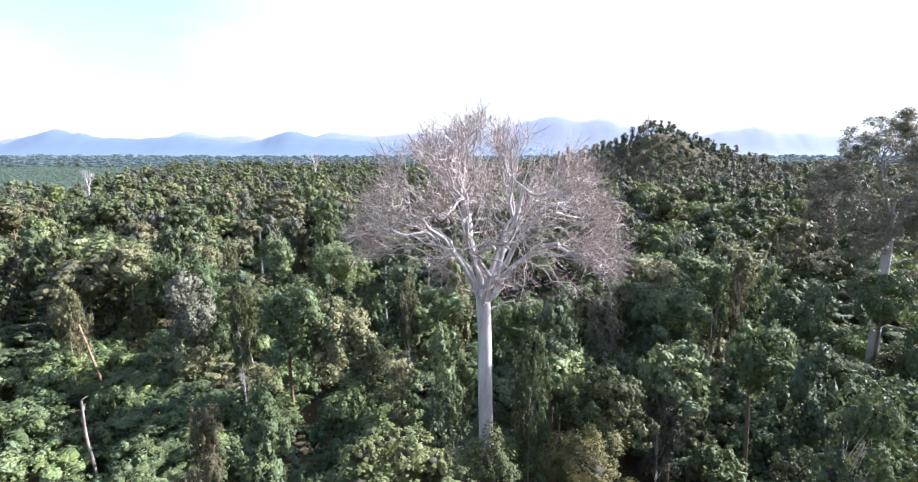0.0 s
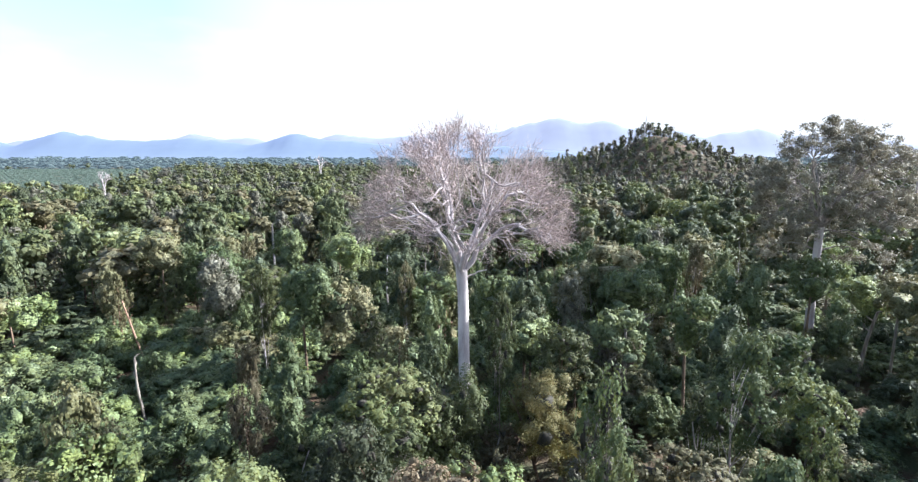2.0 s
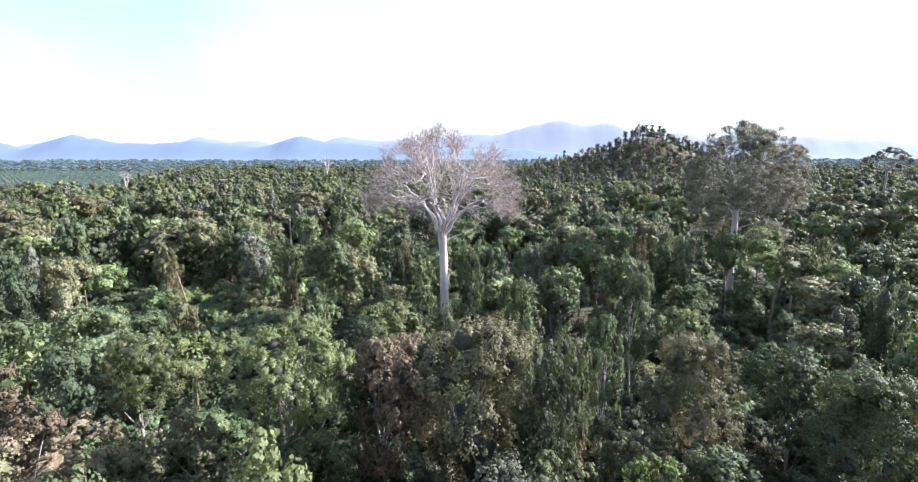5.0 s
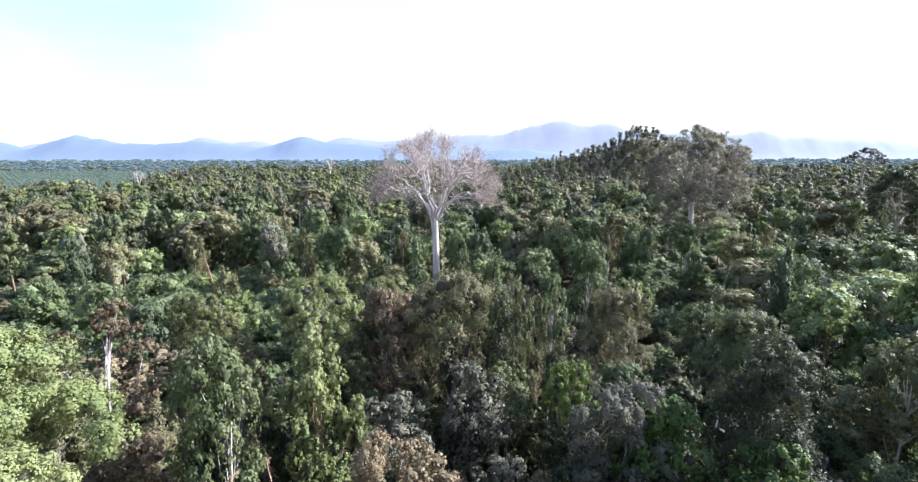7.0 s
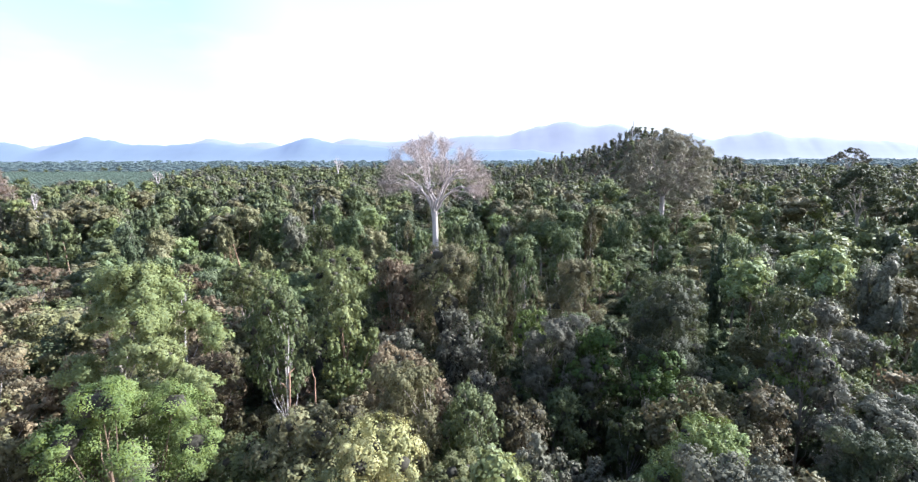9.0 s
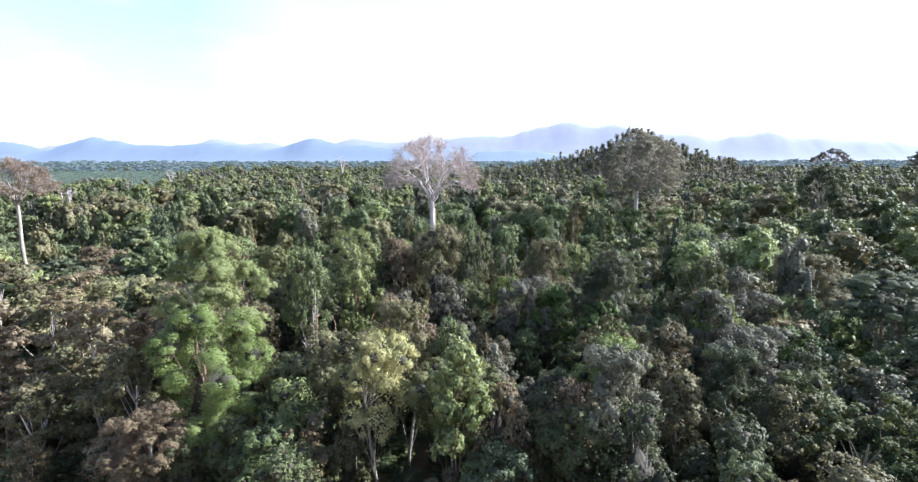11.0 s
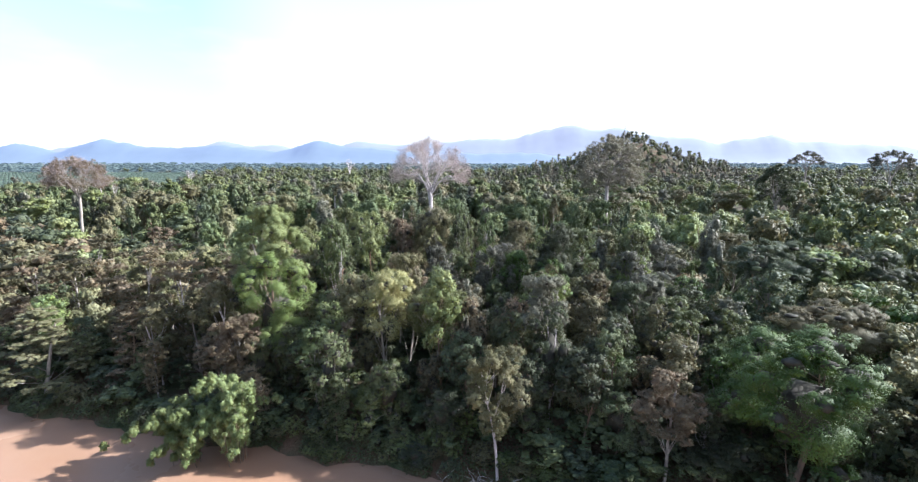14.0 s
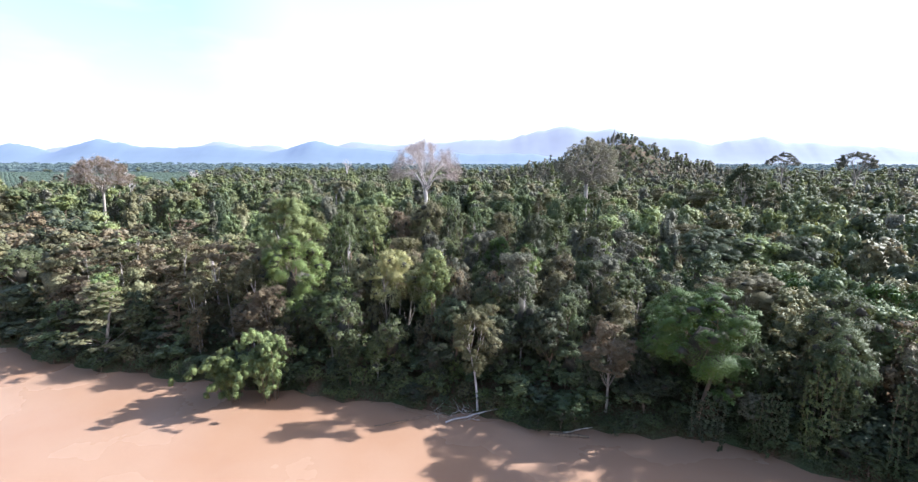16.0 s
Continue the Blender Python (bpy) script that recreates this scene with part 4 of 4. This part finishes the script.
def tree_mix(x, y, u, v, w):
    """Kind, tone, height and crown radius that suit a place."""
    river = y - bank_y(x) < 65
    patch = noise.noise(Vector((x * 0.026, y * 0.026, 3.0))) + 0.35 * noise.noise(Vector((x * 0.06, y * 0.06, 8.0)))
    if river:
        kind = ("full", "round", "layered", "sparse", "full", "sparse", "full", "round")[int(u * 8)]
        tone = ("dark", "mid", "olive", "brown", "grey", "mid", "olive", "dark", "light", "brown")[int(v * 10)]
        if x < -15 and v < 0.6:
            tone = ("brown", "olive", "olive")[int(u * 3)]
        elif x > 30:
            tone = ("dark", "mid", "olive", "brown", "dark", "mid", "vine", "olive", "grey", "bright")[int(v * 10)]
        h, r = 13 + 12 * w + 6 * patch, 2.8 + 3.0 * w
    else:
        open_ground = (x < -8 and 25 < y < 105) or (x > 90 and 95 < y < 230)
        tall = u < (0.3 + 0.8 * max(-0.22, patch)) * (0.4 if open_ground else 1.0)          # dark climber towers over a low, brighter carpet of smothered trees
        if tall:
            kind = ("column", "round", "dome", "sparse", "round", "dome")[int(w * 6)]
            tone = ("dark", "vine", "mid", "dark", "olive", "grey", "vine")[int(v * 7)]
            h, r = 20.0 + 10.5 * s_frac(v * 7 + w) + 3 * patch, 2.7 + 2.8 * s_frac(w * 13) ** 2
            if kind == "dome":
                r, tone = r + 1.6, ("mid", "light", "olive")[int(v * 3)]
        else:
            kind = "mound"
            tone = ("vine", "mid", "vine", "mid", "dark", "olive", "light")[int(v * 7)]
            if open_ground or (x < -10 and patch > -0.2):
                tone = ("mid", "light", "mid", "vine", "vine", "mid", "olive")[int(v * 7)]
            h, r = 6.5 + 8.5 * s_frac(w * 11 + u) + 4 * patch, 3.4 + 3.6 * s_frac(u * 17) ** 1.5
    return kind, tone, max(h, 5.5), r


def nearest_view(x, y):
    ax = abs(x - 10)
    return math.sqrt(ax * ax + max(ax / 0.93, y + 2) ** 2 + 28 ** 2) if y > -8 or ax > 60 else math.hypot(ax, 28)


def field(step, x0, x1, y0, y1, jitter, r):
    gx, gy = np.meshgrid(np.arange(x0, x1, step), np.arange(y0, y1, step))
    gx[1::2] += step / 2
    p = np.stack([gx.ravel(), gy.ravel()], 1)
    return p + r.uniform(-jitter, jitter, p.shape) * step


def in_view(x, y, margin):
    side = 0.95 * (y + 158) + margin
    return (x - 15 > -side) & (x - 15 < side + 25)


woods = {"mid": [], "far": []}
pts = field(6.5, -330, 360, -110, 330, 0.55, rng)
rand = rng.random((len(pts), 4))
hero_xy = np.array([h[:2] for h in HEROES])
hero_r = np.array([h[2] for h in HEROES])
for (x, y), (u, v, w, s) in zip(pts, rand):
    d = y - bank_y(x)
    if y > 130 and s > 0.88 and x < 150:
        continue
    if d < 4.5 or not (in_view(x, y, 14) or (75 < x < 170 and y < -40)) or y - bank_y(x) > 480:
        continue
    if (np.hypot(hero_xy[:, 0] - x, hero_xy[:, 1] - y) < hero_r * 0.72).any() or math.hypot(x - 3.9, y - 54) < 3:
        continue
    kind, tone, h, r = tree_mix(x, y, u, v, w)
    if abs(x - 3.9) < 7 and 26 < y < 54:                # low growth round the foot of the giant
        kind, h = "mound", min(h, 17)
    if abs(0.8 * (x + 157) + 0.6 * (y - 81)) < 8 and 0 < 0.6 * (x + 157) - 0.8 * (y - 81) < 60:   # low growth before the umbrella tree
        kind, h = "mound", min(h, 10)
    if d < 12:
        if s < 0.6:
            continue
        h = min(h, 7 + 0.6 * d)
        kind = ("column", "thicket", "full", "full")[int(u * 4)]
    far = nearest_view(x, y)
    if kind == "column" and far > 150 and s < 0.7:
        kind = ("round", "mound")[int(s * 20) % 2]
    if far < 66:
        plant(kind, "near", x, y, h, r, tone, ("grey", "brown", "pale", "grey")[int(s * 4)], int(s * 997))
    elif far < 150:
        woods["mid"].append((x, y, h, r * 1.12, kind, tone, s))
    else:
        woods["far"].append((x, y, h, r * 1.3, kind, tone, s))


SLOTS = list(LEAF)


def join_woods(name, rows, lod, label):
    """Many trees of the farther woods in one mesh."""
    vs, qs, ts, mq, mt, ns, o = [], [], [], [], [], [], 0
    turn = np.linspace(0, 2 * math.pi, 6)[:-1]
    hoop = np.stack([np.cos(turn), np.sin(turn), 0 * turn], 1)
    stem_f = np.array([[k, (k + 1) % 5, 5 + (k + 1) % 5, 5 + k] for k in range(5)])
    for x, y, h, r, kind, tone, s in rows:
        lv, lf, cv, cf, nn = tree_shape(kind, lod, int(s * 3))["arrays"]
        if lod in ("mid", "far") and kind in ("round", "dome", "sparse") and s_frac(s * 37) < 0.45:
            thick, foot = 0.08 + 0.009 * h, np.array([x, y, ground_z(x, y)])
            lean = np.array([math.sin(s * 90), math.cos(s * 70), 0]) * 0.03 * h
            vs.append(np.concatenate([foot + hoop * thick, foot + lean + hoop * thick * 0.6 + np.array([0, 0, 0.75 * h])]))
            ns.append(np.concatenate([hoop, hoop]))
            qs.append(stem_f + o)
            mq.append(np.full(5, 2 * len(SLOTS) + (1 if s > 0.85 else 0)))
            o += 10
        a = s * 50.0
        rot = np.array([[math.cos(a), -math.sin(a), 0], [math.sin(a), math.cos(a), 0], [0, 0, 1]]).T
        v = np.concatenate([lv, cv]) @ rot * np.array([r / 5, r / 5, h / 20]) + np.array([x, y, ground_z(x, y)])
        vs.append(v)
        ns.append(unit(nn @ rot / np.array([r / 5, r / 5, h / 20])))
        qs.append(lf + o)
        ts.append(cf + o + len(lv))
        mq.append(np.full(len(lf), SLOTS.index(tone)))
        mt.append(np.full(len(cf), len(SLOTS) + SLOTS.index(tone)))
        o += len(v)
    co, q, t = np.concatenate(vs), np.concatenate(qs), np.concatenate(ts)
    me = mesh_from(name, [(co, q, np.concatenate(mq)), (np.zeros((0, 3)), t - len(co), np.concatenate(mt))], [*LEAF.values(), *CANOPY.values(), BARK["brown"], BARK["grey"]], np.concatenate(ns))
    return tagged(new(name, me), label, "forest", kind="stuff")


join_woods("forest", woods["mid"], "mid", "dense rainforest of climber-draped trees round the giants")
join_woods("far_woods", woods["far"], "far", "dense green rainforest canopy of many crowns")

# undergrowth between the near trees
rng = np.random.default_rng(21)
rows = []
pts = field(6.2, -120, 130, -110, 45, 0.45, rng)
for (x, y), (u, v, w, s) in zip(pts, rng.random((len(pts), 4))):
    d = y - bank_y(x)
    if d < 1.5 or not in_view(x, y, 10):
        continue
    rows.append((x, y, (3.5 + 5.5 * w) * min(1, 0.45 + d / 18), 3.0 + 1.8 * w, "mound", ("dark", "vine", "mid", "dark", "vine")[int(v * 5)], s))
join_woods("undergrowth", rows, "far", "dark green undergrowth of shrubs and climbers under the trees")

# shrubs that lean over the water
for i, x in enumerate(np.arange(-112, 100, 3.6)):
    u, v, w, q = rng.random(4)
    x = x + 2.4 * (u - 0.5)
    y = float(bank_y(x)) + 0.4 + 3.6 * v
    foot = plant("mound" if u < 0.6 else "full", "near", x, y, 2.6 + 3.2 * w, 1.7 + 1.6 * q, ("vine", "dark", "mid", "olive", "light")[int(v * 5)], "brown", i,
                 "leafy green shrub leaning over the river bank")
    foot.name = "shrub"
    tagged(foot, category="shrub", group="bank shrubs")

# leafy young trees behind the front row
for i, x in enumerate(np.arange(-100, 96, 5.2)):
    u, v, w, q = rng.random(4)
    x = x + 4 * (u - 0.5)
    y = float(bank_y(x)) + 9 + 12 * v
    if (np.hypot(hero_xy[:, 0] - x, hero_xy[:, 1] - y) < 3).any():
        continue
    plant(("full", "round", "full")[int(u * 3)], "near", x, y, 9 + 6 * w, 2.6 + 1.6 * q, ("dark", "olive", "mid", "brown", "vine")[int(q * 5)], "brown", i + 2)

# low leafy cover on the bank, down to the water
n = 42000
bx = rng.uniform(-115, 112, n)
bd = rng.gamma(2.0, 2.0, n) - 0.4 + 1.2 * np.sin(bx * 0.35) * np.sin(bx * 0.11)
by = bank_y(bx) + bd
keep = (bd > 0.3) & (np.sin(bx * 0.23 + 1) + np.sin(bx * 0.71) > -1.35)
bx, by = bx[keep], by[keep]
c = np.stack([bx, by, ground_heights(bx, by) + rng.gamma(1.5, 0.35, len(bx))], 1)
nor = unit(rng.normal(size=c.shape) * 0.6 + np.array([0, -0.3, 1]))
tg = unit(np.cross(nor, rng.normal(size=c.shape)))
sd = np.cross(nor, tg)
k = rng.uniform(0.2, 0.5, (len(c), 1))
v = np.stack([c - tg * k * 0.5, c + sd * k * 0.35, c + tg * k * 0.5, c - sd * k * 0.35], 1).reshape(-1, 3)
tagged(new("bank_plants", mesh_from("bank_plants", [(v, np.arange(len(v)).reshape(-1, 4), 0)], [LEAF["vine"]])),
       "low green creepers and grass covering the river bank", "plants", kind="stuff")

# farther woods, thinner sown, their tones lightened to paint in the haze
rows, near_rows = [], []
rng = np.random.default_rng(9)


def plantation(x, y):
    return x < -340 - 0.42 * (y - 430) and 430 < y < 1250


for step, y0, y1, grow in ((9.8, 330, 800, 1.3), (15, 800, 1260, 1.9)):
    pts = field(step, -0.95 * (y1 + 158) - 20, 0.95 * (y1 + 158) + 60, y0, y1, 0.6, rng)
    for (x, y), (u, v, w, s) in zip(pts, rng.random((len(pts), 4))):
        if not in_view(x, y, 10) or plantation(x, y):
            continue
        hill = math.hypot((x - 240) / 250, (y - 670) / 190) < 1
        kind = ("round", "column", "mound", "mound", "round", "mound", "dome")[int(u * 7)]
        # light and grey leaf tones weighted up in place of distance haze
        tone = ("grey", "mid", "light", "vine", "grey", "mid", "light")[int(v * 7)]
        h = 9 + 21 * w ** 3 + 6 * noise.noise(Vector((x * 0.02, y * 0.02, 3.0)))
        if not hill:
            rows.append((x, y, h, (3.3 + 1.6 * w + 1.6 * w ** 4) * grow * 0.9, kind, tone, s))
pts = field(7.4, -10, 490, 475, 865, 0.45, rng)
for (x, y), (u, v, w, s) in zip(pts, rng.random((len(pts), 4))):
    if math.hypot((x - 240) / 250, (y - 670) / 190) < 1 and y < 760 and in_view(x, y, 0):
        # hill crowns get pale, greyish tones: haze put into the leaf colour
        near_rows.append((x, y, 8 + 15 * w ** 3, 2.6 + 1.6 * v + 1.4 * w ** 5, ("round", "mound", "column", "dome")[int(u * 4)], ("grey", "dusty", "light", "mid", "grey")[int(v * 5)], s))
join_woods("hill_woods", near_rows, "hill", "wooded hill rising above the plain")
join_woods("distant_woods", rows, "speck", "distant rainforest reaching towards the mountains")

# oil palms in rows on the plain
rng = np.random.default_rng(31)
fr = []
for a in np.linspace(0, 6.283, 11, endpoint=False):
    ca, sa = math.cos(a), math.sin(a)
    for p, q in (((0, 0, 0), (2.4, 1.0)), ((2.4, 0, 1.0), (4.4, -0.6))):
        w0, w1 = (0.35, 0.75) if p[0] == 0 else (0.75, 0.1)
        fr.append([(p[0] * ca - w0 * sa, p[0] * sa + w0 * ca, p[2]), (p[0] * ca + w0 * sa, p[0] * sa - w0 * ca, p[2]),
                   (q[0] * ca + w1 * sa, q[0] * sa - w1 * ca, q[1]), (q[0] * ca - w1 * sa, q[0] * sa + w1 * ca, q[1])])
palm = np.array(fr).reshape(-1, 3)
vs = []
for y in np.arange(432, 1245, 8.8):
    for x in np.arange(-0.95 * (y + 158) - 10, -340 - 0.42 * (y - 430), 9.2):
        sc = rng.uniform(0.85, 1.15)
        a = rng.uniform(0, 6.28)
        rot = np.array([[math.cos(a), -math.sin(a), 0], [math.sin(a), math.cos(a), 0], [0, 0, 1]]).T
        vs.append(palm @ rot * sc + np.array([x + rng.uniform(-0.5, 0.5), y, ground_z(x, y) + 7.5 * sc]))
v = np.concatenate(vs)
tagged(new("oil_palm_plantation", mesh_from("oil_palm_plantation", [(v, np.arange(len(v)).reshape(-1, 4), 0)], [LEAF["palm"]])),
       "bluish green oil palms planted in even rows", "palms", kind="stuff")

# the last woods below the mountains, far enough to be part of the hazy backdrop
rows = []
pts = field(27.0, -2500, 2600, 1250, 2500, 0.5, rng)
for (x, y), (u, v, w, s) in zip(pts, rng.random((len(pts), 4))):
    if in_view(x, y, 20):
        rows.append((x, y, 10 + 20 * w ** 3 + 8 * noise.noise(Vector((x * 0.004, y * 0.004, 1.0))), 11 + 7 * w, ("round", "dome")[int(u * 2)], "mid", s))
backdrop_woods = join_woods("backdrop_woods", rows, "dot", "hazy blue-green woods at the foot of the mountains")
# one glowing haze colour replaces every leaf tone of these woods
HAZE_WOODS = haze_glow_material("far_woods_haze", (0.056, 0.078, 0.098), 0.5)
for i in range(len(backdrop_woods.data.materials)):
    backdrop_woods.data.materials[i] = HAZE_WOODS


# ---- along the river bank ----
def bamboo(x, y, base, seed, culms, reach, height, lean):
    """A clump of arching bamboo culms hung with narrow leaves."""
    rng = np.random.default_rng(seed)
    foot = new("bamboo")
    foot.matrix_basis = pose(x, y, base)
    tagged(foot, "light green bamboo clump arching over the river", "bamboo", "bamboo on the bank")
    rods, leaves = [], []
    for i in range(culms):
        a = rng.uniform(0, 6.28)
        out = np.array([math.cos(a) + lean[0], math.sin(a) + lean[1], 0]) * reach * rng.uniform(0.25, 1.0)
        h = height * rng.uniform(0.65, 1.05)
        s = np.array([rng.normal() * 0.8, rng.normal() * 0.8, -0.3])
        e = s + out + np.array([0, 0, h * rng.uniform(0.45, 0.9)])
        p = bezier(rng, s, s + out * 0.25 + np.array([0, 0, h * 1.15]), e, 9, 0.05)
        rods.append(tube(p, np.linspace(0.06, 0.015, 10), 5))
        for k in range(1, 10):
            leaves.append((*(p[k] + rng.normal(size=3) * 0.3), 0.55, 0.55, 0.75))
    for r in rods:
        part("culm", mesh_from("culm", [(*r, 0)], [BARK["brown"]]), foot)
    lv, lf, ln = leaves_on(rng, leaves, 60000, 0.55, 0.8, 4.6, 0.1, 1.3, 5, 0.5, 0.9, 0.8)
    part("crown", mesh_from("crown", [(lv, lf, 0)], [LEAF["light"]], ln), foot)
    return foot


bamboo(-19.5, -61.5, 0.2, 3, 40, 8.5, 16.0, (-0.2, -0.2))
bamboo(-27.0, -62.5, 0.0, 4, 20, 7.0, 11.0, (-0.6, -0.2))


def lying_log(name, a, b, r, mat, label, sides=9):
    foot = new(name)
    foot.matrix_basis = pose(*a)
    rng = np.random.default_rng(int(abs(a[0]) * 10))
    d = np.subtract(b, a)
    p = np.outer(np.linspace(0, 1, 9), d.astype(float)) + rng.normal(size=(9, 3)) * 0.06
    part("trunk", mesh_from("trunk", [(*tube(p, r * np.linspace(1, 0.55, 9), sides), 0)], [mat]), foot)
    tagged(foot, label, "log")
    return foot


log = lying_log("fallen_log", (18.1, -70.3, 0.35), (28.6, -66.4, 1.2), 0.2, BARK["pale"], "pale slender fallen trunk lying off the river bank")
rng = np.random.default_rng(77)
for i in range(34):
    s = np.array([rng.uniform(-2.5, 7.0), rng.uniform(0.2, 4.2), 0.25])
    p = wander(rng, s, (rng.normal() * 0.9 - 0.2, rng.normal() * 0.5, 0.22), rng.uniform(1.8, 4.6), 6, 0.34, -0.05)
    part("branch", mesh_from("branch", [(*tube(p, np.linspace(0.06, 0.012, 7), 4), 0)], [BARK["grey" if i % 3 else "pale"]]), log)
lying_log("fallen_log", (34.4, -64.8, 2.3), (40.2, -63.0, 2.9), 0.22, BARK["grey"], "grey broken trunk lying among the creepers")
lying_log("driftwood", (37.5, -73.9, 0.1), (44.4, -74.9, 0.3), 0.42, BARK["brown"], "dark waterlogged driftwood lying at the river's edge")
lying_log("driftwood", (40.0, -73.6, 0.35), (45.6, -72.6, 0.9), 0.16, BARK["grey"], "grey branch caught on the driftwood")
lying_log("fallen_branch", (4.6, -71.6, 0.05), (14.2, -68.3, 0.5), 0.07, BARK["brown"], "thin dark branch reaching out over the water")
lying_log("fallen_branch", (7.4, -71.4, 0.05), (16.0, -67.6, 0.5), 0.06, BARK["brown"], "thin dark branch reaching out over the water")

# sunlit leafy shrubs on the bank
for i, (x, y, h, r) in enumerate(((8.8, -61.2, 4.6, 2.6), (12.4, -61.6, 4.2, 2.3), (15.2, -60.6, 5.4, 2.6), (19.6, -58.0, 6.2, 2.6), (6.4, -61.4, 3.2, 2.0), (17.0, -62.6, 3.0, 1.8), (29.4, -68.2, 2.6, 1.9),
                                  (32.6, -68.4, 2.4, 2.2), (35.6, -68.6, 2.2, 1.9), (30.8, -66.0, 3.0, 2.2), (-3.0, -61.5, 2.6, 2.0), (-6.5, -60.6, 2.4, 2.0))):
    foot = plant("mound", "near", x, y, h, r, "light" if i % 3 else "pale", "brown", i, "sunlit broad-leaved green shrub on the river bank")
    foot.name = "shrub"
    tagged(foot, category="shrub", group="bank shrubs")


def climber_curtain(x, y, top, low, width, seed, tone):
    """Leafy strands hanging side by side from the edge of a crown."""
    rng = np.random.default_rng(seed)
    foot = new("climber_curtain")
    foot.matrix_basis = pose(x, y, low, 0, 0, -25)
    tagged(foot, "green climbers hanging in strands before the dark bank", "climbers", "hanging climbers")
    for i in range(7):
        u = (i - 3) / 3 * width
        z1 = (top - low) * rng.uniform(0.75, 1.0)
        z0 = (top - low) * rng.uniform(0.0, 0.35)
        line = np.stack([u + 0.15 * np.sin(np.arange(8) * 1.3 + i), 0.2 * np.cos(np.arange(8) + i), np.linspace(z0, z1, 8)], 1)
        rope = part("stem", mesh_from("stem", [(*tube(line, np.full(8, 0.03), 4), 0)], [BARK["brown"]]), foot)
        lumps = [(*q, 0.55, 0.5, 0.6 * (z1 - z0) / 7) for q in line]
        lv, lf, ln = leaves_on(rng, lumps, 1500, 0.24, 1.0, 1.6, 0.3, 1.2, 8)
        part("leaves", mesh_from("leaves", [(lv, lf, 0)], [LEAF[tone]], ln), rope)


climber_curtain(79.5, -82.5, 17.5, 1.5, 2.4, 1, "light")
climber_curtain(88.5, -90.0, 20.0, 1.5, 3.0, 2, "vine")
climber_curtain(73.0, -80.5, 12.0, 0.8, 2.2, 3, "vine")
climber_curtain(63.5, -78.5, 11.0, 0.8, 2.4, 4, "dark")
